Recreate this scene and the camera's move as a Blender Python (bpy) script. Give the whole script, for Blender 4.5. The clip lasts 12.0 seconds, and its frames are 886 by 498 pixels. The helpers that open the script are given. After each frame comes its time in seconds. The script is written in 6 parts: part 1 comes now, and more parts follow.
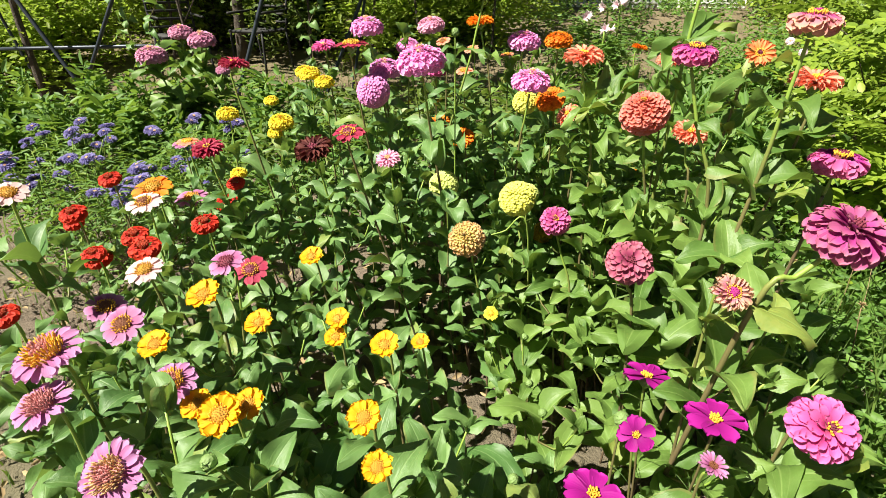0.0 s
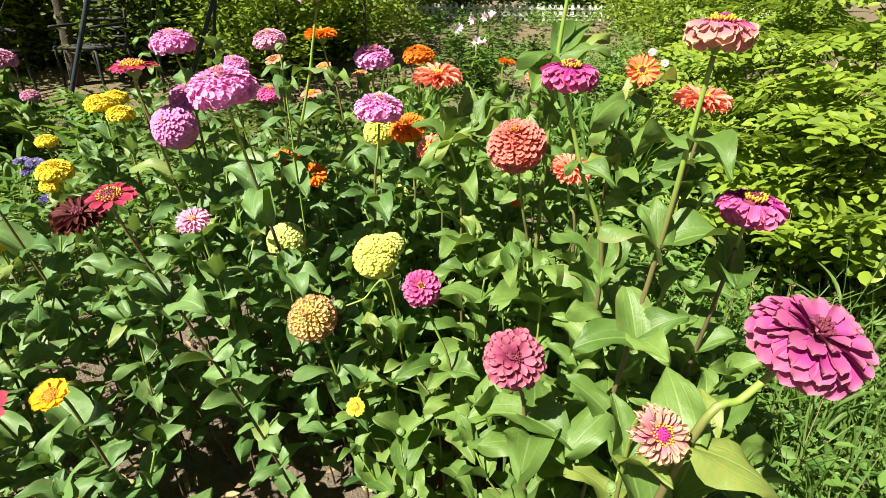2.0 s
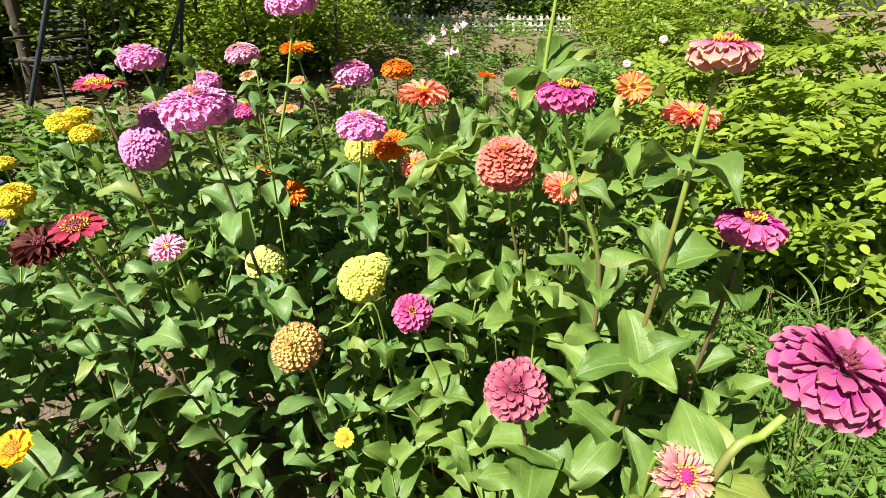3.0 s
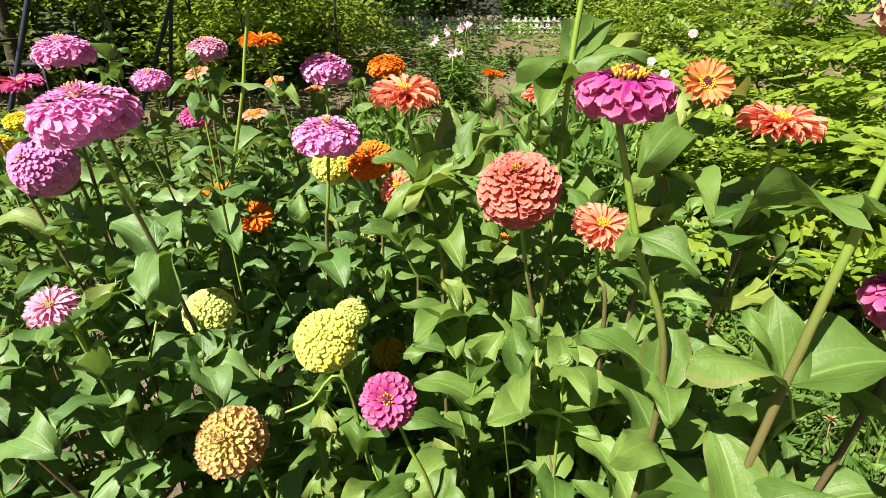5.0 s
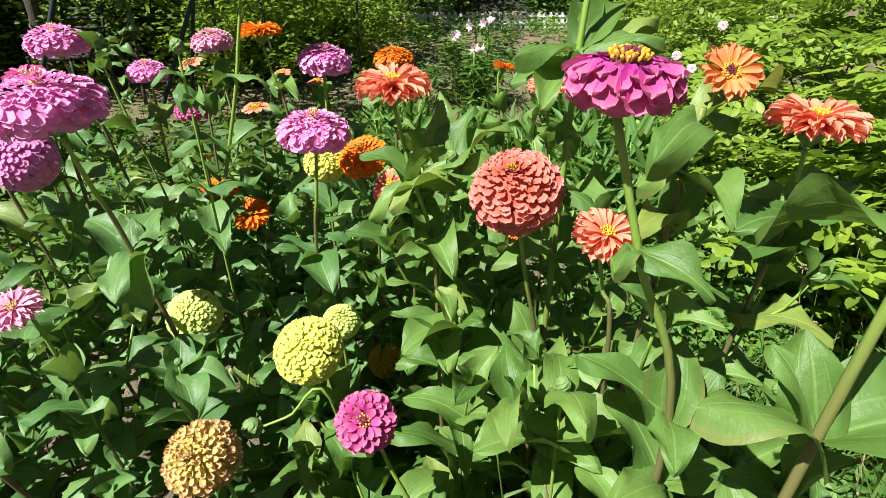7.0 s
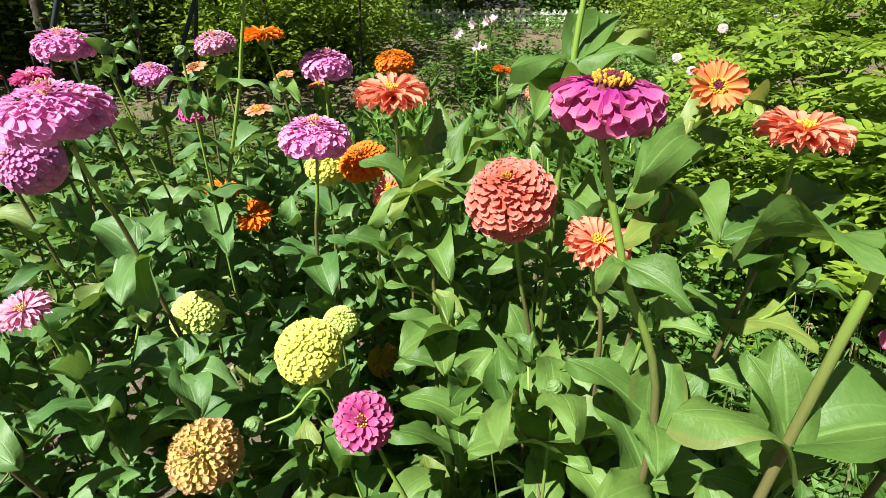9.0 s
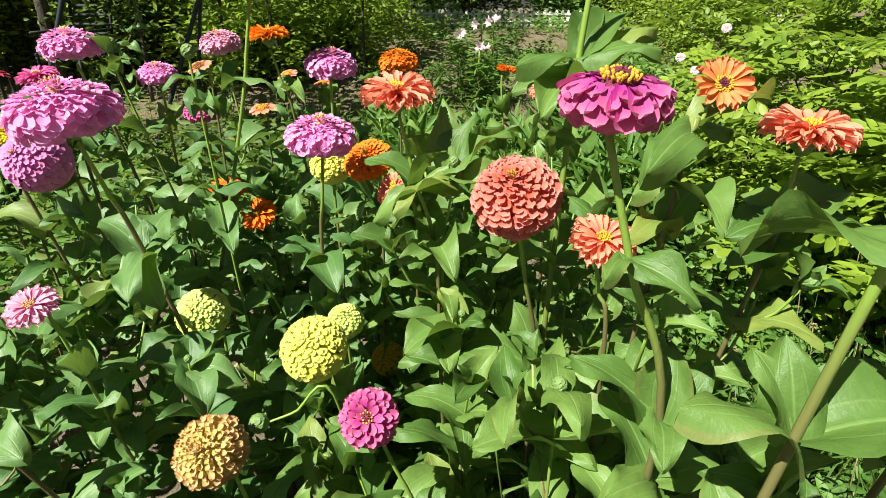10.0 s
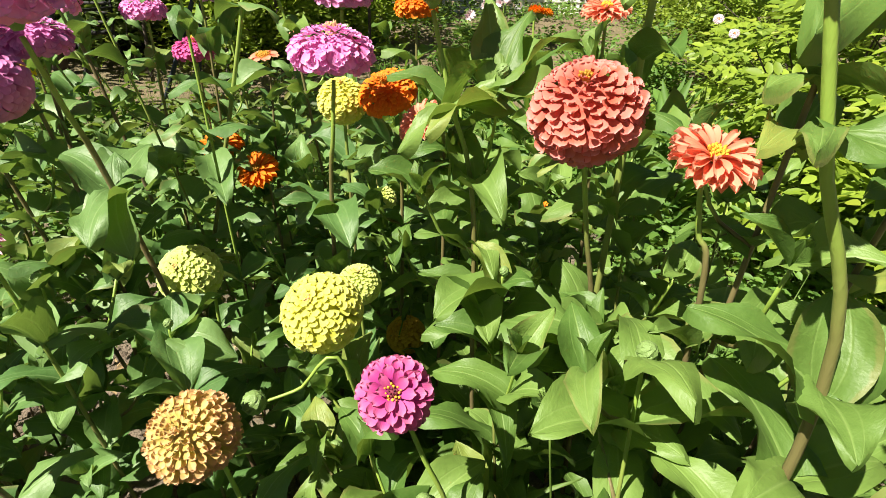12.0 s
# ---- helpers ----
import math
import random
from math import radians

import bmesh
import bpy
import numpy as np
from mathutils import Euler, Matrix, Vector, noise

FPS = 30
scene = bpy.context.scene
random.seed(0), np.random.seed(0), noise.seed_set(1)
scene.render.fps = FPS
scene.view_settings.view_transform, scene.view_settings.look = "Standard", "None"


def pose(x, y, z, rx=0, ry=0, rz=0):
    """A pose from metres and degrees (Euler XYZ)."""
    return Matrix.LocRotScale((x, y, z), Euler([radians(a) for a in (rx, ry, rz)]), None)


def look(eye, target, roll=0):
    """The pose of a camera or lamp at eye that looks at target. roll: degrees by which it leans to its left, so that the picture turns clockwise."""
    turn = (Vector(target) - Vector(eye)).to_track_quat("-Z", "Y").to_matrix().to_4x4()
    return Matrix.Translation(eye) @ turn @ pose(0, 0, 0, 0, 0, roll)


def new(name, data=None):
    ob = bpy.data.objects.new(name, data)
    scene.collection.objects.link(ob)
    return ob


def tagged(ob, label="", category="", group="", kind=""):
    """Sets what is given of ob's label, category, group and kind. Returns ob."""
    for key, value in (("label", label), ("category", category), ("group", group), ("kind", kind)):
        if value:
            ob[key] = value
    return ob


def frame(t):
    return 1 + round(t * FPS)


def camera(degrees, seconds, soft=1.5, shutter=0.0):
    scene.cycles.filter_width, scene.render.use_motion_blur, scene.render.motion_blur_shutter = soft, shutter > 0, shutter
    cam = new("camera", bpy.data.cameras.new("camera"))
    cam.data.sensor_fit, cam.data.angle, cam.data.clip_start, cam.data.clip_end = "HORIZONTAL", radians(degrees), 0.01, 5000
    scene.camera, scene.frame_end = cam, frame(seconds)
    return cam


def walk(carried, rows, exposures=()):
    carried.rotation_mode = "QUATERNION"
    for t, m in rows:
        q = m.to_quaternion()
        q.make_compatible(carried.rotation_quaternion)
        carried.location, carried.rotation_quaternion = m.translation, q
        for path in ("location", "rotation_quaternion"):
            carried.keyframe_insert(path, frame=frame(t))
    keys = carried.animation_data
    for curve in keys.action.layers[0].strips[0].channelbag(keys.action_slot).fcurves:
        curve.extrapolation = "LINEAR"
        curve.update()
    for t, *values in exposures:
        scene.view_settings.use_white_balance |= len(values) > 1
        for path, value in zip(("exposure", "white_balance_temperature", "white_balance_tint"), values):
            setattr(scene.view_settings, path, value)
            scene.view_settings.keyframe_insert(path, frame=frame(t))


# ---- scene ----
cam = camera(83.1, 12.0, soft=0.3)
PATH = [
    (0, (0.029, 0.021, 1.085), (-0.006, 1.792, 0.157), -0.3),
    (0.5, (0.055, 0.124, 1.083), (0.129, 1.898, 0.163), -0.2),
    (1, (0.079, 0.188, 1.079), (0.26, 1.961, 0.17), -0.0),
    (1.5, (0.117, 0.239, 1.068), (0.402, 2.003, 0.169), 0.1),
    (2, (0.139, 0.289, 1.069), (0.501, 2.044, 0.179), 0.1),
    (2.5, (0.144, 0.319, 1.071), (0.565, 2.068, 0.195), 0.1),
    (3, (0.123, 0.328, 1.077), (0.585, 2.074, 0.217), 0.1),
    (3.2, (0.122, 0.329, 1.081), (0.591, 2.076, 0.229), 0.1),
    (4.8, (0.191, 0.529, 1.04), (0.644, 2.285, 0.196), -0.2),
    (5, (0.201, 0.547, 1.039), (0.643, 2.304, 0.192), -0.2),
    (5.5, (0.217, 0.572, 1.026), (0.63, 2.336, 0.177), -0.2),
    (6, (0.23, 0.583, 1.026), (0.614, 2.351, 0.174), -0.2),
    (6.5, (0.244, 0.587, 1.028), (0.609, 2.356, 0.17), -0.3),
    (7, (0.249, 0.591, 1.026), (0.606, 2.362, 0.167), -0.3),
    (9, (0.253, 0.58, 1.041), (0.601, 2.347, 0.172), -0.1),
    (9.5, (0.254, 0.577, 1.041), (0.597, 2.346, 0.173), -0.2),
    (10, (0.249, 0.578, 1.039), (0.589, 2.347, 0.171), -0.1),
    (10.5, (0.243, 0.575, 1.039), (0.578, 2.345, 0.169), -0.1),
    (11, (0.239, 0.581, 1.034), (0.568, 2.352, 0.164), -0.1),
    (11.5, (0.236, 0.622, 0.993), (0.563, 2.391, 0.119), -0.1),
    (12, (0.228, 0.67, 0.936), (0.556, 2.431, 0.047), 0.3),
]
walk(cam, [(t, look(eye, target, roll)) for t, eye, target, roll in PATH], exposures=[(0, 1.24, 6500, 10), (3.2, 1.23, 6550, 12), (5.5, 1.12, 6600, 12), (6.2, 1.08, 6500, 10), (7, 1.03, 5950, 6), (9.5, 1.03, 6100, 4), (11, 1.03, 6450, 9), (12, 1.22, 6600, 12)])

# ---- daylight: a high sun from the left, clear sky ----
SUN_FROM = Vector((-0.64, -0.33, 0.95)).normalized()
world = bpy.data.worlds.new("sky")
scene.world = world
world.use_nodes = True
wn = world.node_tree.nodes
sky = wn.new("ShaderNodeTexSky")
sky.sky_type, sky.sun_disc = "NISHITA", False
sky.sun_elevation = math.asin(SUN_FROM.z)
sky.sun_rotation = math.atan2(SUN_FROM.x, SUN_FROM.y)
world.node_tree.links.new(sky.outputs[0], wn["Background"].inputs[0])
wn["Background"].inputs[1].default_value = 0.015
sun = new("sun", bpy.data.lights.new("sun", "SUN"))
sun.data.energy, sun.data.angle, sun.data.color = 5.3, radians(0.53), (1.0, 0.95, 0.80)
sun.matrix_world = look(SUN_FROM * 20, (0, 0, 0))

# ---- materials ----
class Nodes:
    """A small writer of node trees."""

    def __init__(self, name):
        self.mat = bpy.data.materials.new(name)
        self.mat.use_nodes = True
        self.tree = self.mat.node_tree
        self.bsdf = self.tree.nodes["Principled BSDF"]
        self.out = self.tree.nodes["Material Output"]

    def add(self, kind, **settings):
        n = self.tree.nodes.new(kind)
        for key, value in settings.items():
            if key == "operation":
                n.operation = value
            elif key == "blend":
                n.blend_type = value
            elif key == "data_type":
                n.data_type = value
        return n

    def link(self, a, b):
        self.tree.links.new(a, b)

    def put(self, socket, value):
        if isinstance(value, (int, float)):
            socket.default_value = value
        elif isinstance(value, (tuple, list)):
            socket.default_value = (*value, 1.0) if len(value) == 3 and socket.type == "RGBA" else value
        else:
            self.link(value, socket)

    def math(self, operation, a, b=0.0, c=0.0):
        n = self.add("ShaderNodeMath", operation=operation)
        for i, v in enumerate((a, b, c)):
            self.put(n.inputs[i], v)
        return n.outputs[0]

    def mix(self, fac, a, b, blend="MIX"):
        n = self.add("ShaderNodeMix", data_type="RGBA", blend=blend)
        self.put(n.inputs[0], fac)
        self.put(n.inputs[6], a)
        self.put(n.inputs[7], b)
        return n.outputs[2]

    def noise(self, vector, scale, detail=3.0, rough=0.55):
        n = self.add("ShaderNodeTexNoise")
        if vector is not None:
            self.link(vector, n.inputs["Vector"])
        n.inputs["Scale"].default_value = scale
        n.inputs["Detail"].default_value = detail
        n.inputs["Roughness"].default_value = rough
        return n.outputs[0]

    def ramp(self, fac, *stops):
        n = self.add("ShaderNodeValToRGB")
        self.put(n.inputs[0], fac)
        while len(n.color_ramp.elements) < len(stops):
            n.color_ramp.elements.new(0.5)
        for e, (at, colour) in zip(n.color_ramp.elements, stops):
            e.position = at
            e.color = (*colour, 1.0) if len(colour) == 3 else colour
        return n.outputs[0]

    def stretch(self, vector, scale):
        n = self.add("ShaderNodeMapping")
        self.link(vector, n.inputs[0])
        n.inputs["Scale"].default_value = scale
        return n.outputs[0]

    def bump(self, height, strength, distance):
        n = self.add("ShaderNodeBump")
        self.put(n.inputs["Height"], height)
        n.inputs["Strength"].default_value = strength
        n.inputs["Distance"].default_value = distance
        self.link(n.outputs[0], self.bsdf.inputs["Normal"])
        return n.outputs[0]

    def finish(self, colour, rough, through_colour=None, through_share=0.0, normal=None):
        self.put(self.bsdf.inputs["Base Color"], colour)
        self.put(self.bsdf.inputs["Roughness"], rough)
        if through_share:
            t = self.add("ShaderNodeBsdfTranslucent")
            self.put(t.inputs[0], through_colour)
            if normal is not None:
                self.link(normal, t.inputs["Normal"])
            m = self.add("ShaderNodeMixShader")
            m.inputs[0].default_value = through_share
            self.link(self.bsdf.outputs[0], m.inputs[1])
            self.link(t.outputs[0], m.inputs[2])
            self.link(m.outputs[0], self.out.inputs[0])
        return self.mat


def any_random(n):
    """One random number a piece, whether it is an object or an island of a mesh."""
    a = n.add("ShaderNodeObjectInfo").outputs["Random"]
    b = n.add("ShaderNodeNewGeometry").outputs["Random Per Island"]
    return n.math("FRACT", n.math("ADD", a, b))


def leaf_material(name, dark, light, vein, rough=0.42, through_share=0.3, veins=True, spots=0.5, edges=0.0, vary=0.75, patch=9.0, patchy=0.35):
    n = Nodes(name)
    co = n.add("ShaderNodeTexCoord")
    uv = n.add("ShaderNodeSeparateXYZ")
    n.link(co.outputs["UV"], uv.inputs[0])
    rnd = any_random(n)
    blotch = n.noise(co.outputs["Object"], patch, 4)
    base = n.mix(n.math("ADD", n.math("MULTIPLY", rnd, vary), n.math("MULTIPLY", blotch, patchy)), dark, light)
    # now and then a leaf that yellows
    old = n.math("MULTIPLY", n.math("GREATER_THAN", rnd, 0.965), spots)
    base = n.mix(n.math("MULTIPLY", old, blotch), base, (0.34, 0.27, 0.05))
    side = n.math("ABSOLUTE", n.math("SUBTRACT", uv.outputs[0], 0.5))
    normal = None
    if veins:
        rib = n.math("SUBTRACT", 1.0, n.math("SMOOTH_MIN", n.math("MULTIPLY", side, 28.0), 1.0, 0.2))
        pair = n.math("ABSOLUTE", n.math("SUBTRACT", side, 0.2))
        rib2 = n.math("SUBTRACT", 1.0, n.math("SMOOTH_MIN", n.math("MULTIPLY", pair, 45.0), 1.0, 0.2))
        lines = n.math("MAXIMUM", n.math("MULTIPLY", rib, 0.75), n.math("MULTIPLY", rib2, 0.32))
        base = n.mix(n.math("MULTIPLY", lines, 0.62), base, vein)
        # a dry brown rim on some leaves
        rim = n.ramp(n.math("ADD", n.math("MULTIPLY", side, 2.0), n.math("MULTIPLY", blotch, 0.25)), (0.94, (0, 0, 0)), (1.08, (1, 1, 1)))
        worn = n.math("MULTIPLY", n.math("GREATER_THAN", n.math("FRACT", n.math("MULTIPLY", rnd, 7.3)), 0.87), edges)
        base = n.mix(n.math("MULTIPLY", rim, worn), base, (0.30, 0.22, 0.09))
        net = n.noise(n.stretch(co.outputs["UV"], (9.0, 16.0, 1.0)), 2.2, 4)
        swell = n.noise(n.stretch(co.outputs["UV"], (2.6, 3.4, 1.0)), 1.3, 2)
        height = n.math("SUBTRACT", n.math("ADD", n.math("MULTIPLY", net, 0.36), n.math("MULTIPLY", swell, 1.4)), n.math("MULTIPLY", lines, 0.6))
        normal = n.bump(height, 0.34, 0.0030)
    n.bsdf.inputs["Specular IOR Level"].default_value = 0.45
    lighter = n.mix(0.5, base, (0.35, 0.5, 0.05), "MIX")
    return n.finish(base, n.math("ADD", rough, n.math("MULTIPLY", blotch, 0.15)), lighter, through_share, normal)


def petal_material(name, base, middle, tip, through_share=0.25):
    n = Nodes(name)
    co = n.add("ShaderNodeTexCoord")
    uv = n.add("ShaderNodeSeparateXYZ")
    n.link(co.outputs["UV"], uv.inputs[0])
    rnd = any_random(n)
    streak = n.noise(n.stretch(co.outputs["UV"], (14.0, 1.2, 1.0)), 1.5, 3)
    along = n.math("ADD", uv.outputs[1], n.math("MULTIPLY", n.math("SUBTRACT", streak, 0.5), 0.14))
    colour = n.ramp(along, (0.05, base), (0.55, middle), (0.95, tip))
    colour = n.mix(n.math("MULTIPLY", rnd, 0.45), colour, tip)
    colour = n.mix(n.math("MULTIPLY", streak, 0.12), colour, base)
    rib = n.math("SINE", n.math("MULTIPLY", uv.outputs[0], 44.0))
    normal = n.bump(n.math("ADD", n.math("MULTIPLY", rib, 0.12), streak), 0.22, 0.0010)
    n.bsdf.inputs["Specular IOR Level"].default_value = 0.3
    return n.finish(colour, 0.65, colour, through_share, normal)


def plain_material(name, a, b, rough, scale, bump_strength=0.3, distance=0.002, metal=0.0):
    n = Nodes(name)
    co = n.add("ShaderNodeTexCoord")
    big = n.noise(co.outputs["Object"], scale, 5)
    fine = n.noise(co.outputs["Object"], scale * 9.0, 3)
    colour = n.mix(n.math("ADD", n.math("MULTIPLY", big, 0.7), n.math("MULTIPLY", fine, 0.3)), a, b)
    n.bsdf.inputs["Metallic"].default_value = metal
    n.bump(n.math("ADD", big, fine), bump_strength, distance)
    return n.finish(colour, rough)


# one leaf, two tints: yellower as if backlit, bluer as if reflecting sky
LEAF = leaf_material("zinnia_leaf", (0.052, 0.126, 0.022), (0.184, 0.290, 0.064), (0.28, 0.40, 0.12), 0.42, 0.27, edges=0.3)
COOL_LEAF = leaf_material("sky_tinted_zinnia_leaf", (0.044, 0.124, 0.030), (0.172, 0.290, 0.086), (0.26, 0.38, 0.15), 0.42, 0.24, edges=0.3)
WEED = leaf_material("weed_leaf", (0.045, 0.120, 0.020), (0.165, 0.300, 0.055), (0.25, 0.36, 0.1), 0.5, 0.35, False)
BUSH = leaf_material("bush_leaf", (0.035, 0.092, 0.010), (0.300, 0.405, 0.038), (0.3, 0.4, 0.1), 0.45, 0.32, False, vary=0.55, patch=3.0, patchy=0.6)
# undergrowth leaves with sunlight painted into a brighter colour
LIT_UNDER = leaf_material("sunlit_undergrowth_leaf", (0.070, 0.135, 0.015), (0.340, 0.430, 0.045), (0.3, 0.4, 0.1), 0.5, 0.52, False, vary=0.5, patch=1.6, patchy=0.6)
# dark green of the trees; on low growth its darkness stands in for shade
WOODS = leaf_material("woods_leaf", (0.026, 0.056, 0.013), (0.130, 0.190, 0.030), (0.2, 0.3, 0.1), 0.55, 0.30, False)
BLADE = leaf_material("grass_blade", (0.050, 0.110, 0.020), (0.150, 0.235, 0.045), (0.3, 0.4, 0.1), 0.5, 0.30, False)
DRY = leaf_material("dry_leaf", (0.20, 0.13, 0.06), (0.42, 0.31, 0.17), (0.4, 0.3, 0.2), 0.8, 0.1, False)
CALYX = plain_material("calyx_green", (0.10, 0.19, 0.05), (0.22, 0.31, 0.10), 0.5, 60)
BARK = plain_material("bark", (0.035, 0.028, 0.022), (0.11, 0.085, 0.065), 0.9, 14, 0.8, 0.02)
STEEL = plain_material("painted_steel", (0.020, 0.026, 0.038), (0.050, 0.062, 0.085), 0.45, 20, 0.2, 0.001, 0.4)
BLACK = plain_material("black_paint", (0.008, 0.008, 0.009), (0.020, 0.020, 0.022), 0.7, 20)
WHITE = plain_material("white_paint", (0.72, 0.72, 0.70), (0.84, 0.84, 0.82), 0.6, 8)


def stem_material():
    n = Nodes("stem_green")
    co = n.add("ShaderNodeTexCoord")
    uv = n.add("ShaderNodeSeparateXYZ")
    n.link(co.outputs["UV"], uv.inputs[0])
    rnd = n.add("ShaderNodeObjectInfo").outputs["Random"]
    grain = n.noise(co.outputs["Object"], 40.0, 4)
    fade = n.math("ADD", uv.outputs[1], n.math("MULTIPLY", n.math("SUBTRACT", rnd, 0.5), 0.24))
    colour = n.ramp(fade, (0.3, (0.11, 0.062, 0.045)), (0.58, (0.14, 0.120, 0.042)), (0.76, (0.23, 0.36, 0.050)))
    colour = n.mix(n.math("MULTIPLY", grain, 0.25), colour, (0.22, 0.25, 0.09))
    n.bump(n.noise(n.stretch(co.outputs["Object"], (1.0, 1.0, 0.12)), 320.0, 2), 0.4, 0.0015)
    return n.finish(colour, 0.5)


STEM = stem_material()


def soil_material():
    n = Nodes("garden_soil")
    co = n.add("ShaderNodeTexCoord").outputs["Object"]
    big = n.noise(co, 0.9, 4)
    clod = n.noise(co, 22.0, 6, 0.7)
    fine = n.noise(co, 140.0, 4, 0.7)
    colour = n.mix(clod, (0.055, 0.036, 0.024), (0.22, 0.165, 0.12))
    colour = n.mix(n.math("MULTIPLY", fine, 0.32), colour, (0.36, 0.30, 0.24))
    green = n.ramp(big, (0.45, (0, 0, 0)), (0.62, (1, 1, 1)))
    colour = n.mix(n.math("MULTIPLY", green, 0.35), colour, (0.10, 0.13, 0.04))
    # past the beds the soil is grown over and littered with leaves
    at = n.add("ShaderNodeSeparateXYZ")
    n.link(co, at.inputs[0])
    far = n.math("SUBTRACT", at.outputs[1], n.math("MULTIPLY", big, 2.0))
    cover = n.ramp(n.math("MULTIPLY", far, 0.1), (0.18, (0, 0, 0)), (0.30, (1, 1, 1)))
    wild = n.mix(n.noise(co, 2.2, 6, 0.7), (0.075, 0.080, 0.030), (0.25, 0.175, 0.115))
    colour = n.mix(cover, colour, wild)
    n.bump(n.math("ADD", clod, n.math("MULTIPLY", fine, 0.5)), 0.9, 0.02)
    return n.finish(colour, 0.95)


SOIL = soil_material()


def floret_material(name, a, b):
    return plain_material(name, a, b, 0.6, 260, 0.6, 0.001)


YELLOW_FLORET = floret_material("yellow_floret", (0.72, 0.33, 0.02), (0.85, 0.55, 0.05))
GOLD_FLORET = floret_material("gold_floret", (0.38, 0.16, 0.02), (0.72, 0.42, 0.03))
PLUM_FLORET = floret_material("plum_floret", (0.11, 0.012, 0.03), (0.30, 0.05, 0.09))
BROWN_FLORET = floret_material("brown_floret", (0.10, 0.02, 0.012), (0.30, 0.11, 0.04))
PALE_FLORET = floret_material("pale_floret", (0.60, 0.36, 0.14), (0.78, 0.52, 0.28))
ROSE_FLORET = floret_material("rose_floret", (0.50, 0.17, 0.20), (0.72, 0.36, 0.32))
RED_FLORET = floret_material("red_floret", (0.28, 0.012, 0.006), (0.55, 0.08, 0.012))
MAGENTA_FLORET = floret_material("magenta_floret", (0.35, 0.01, 0.16), (0.55, 0.05, 0.30))

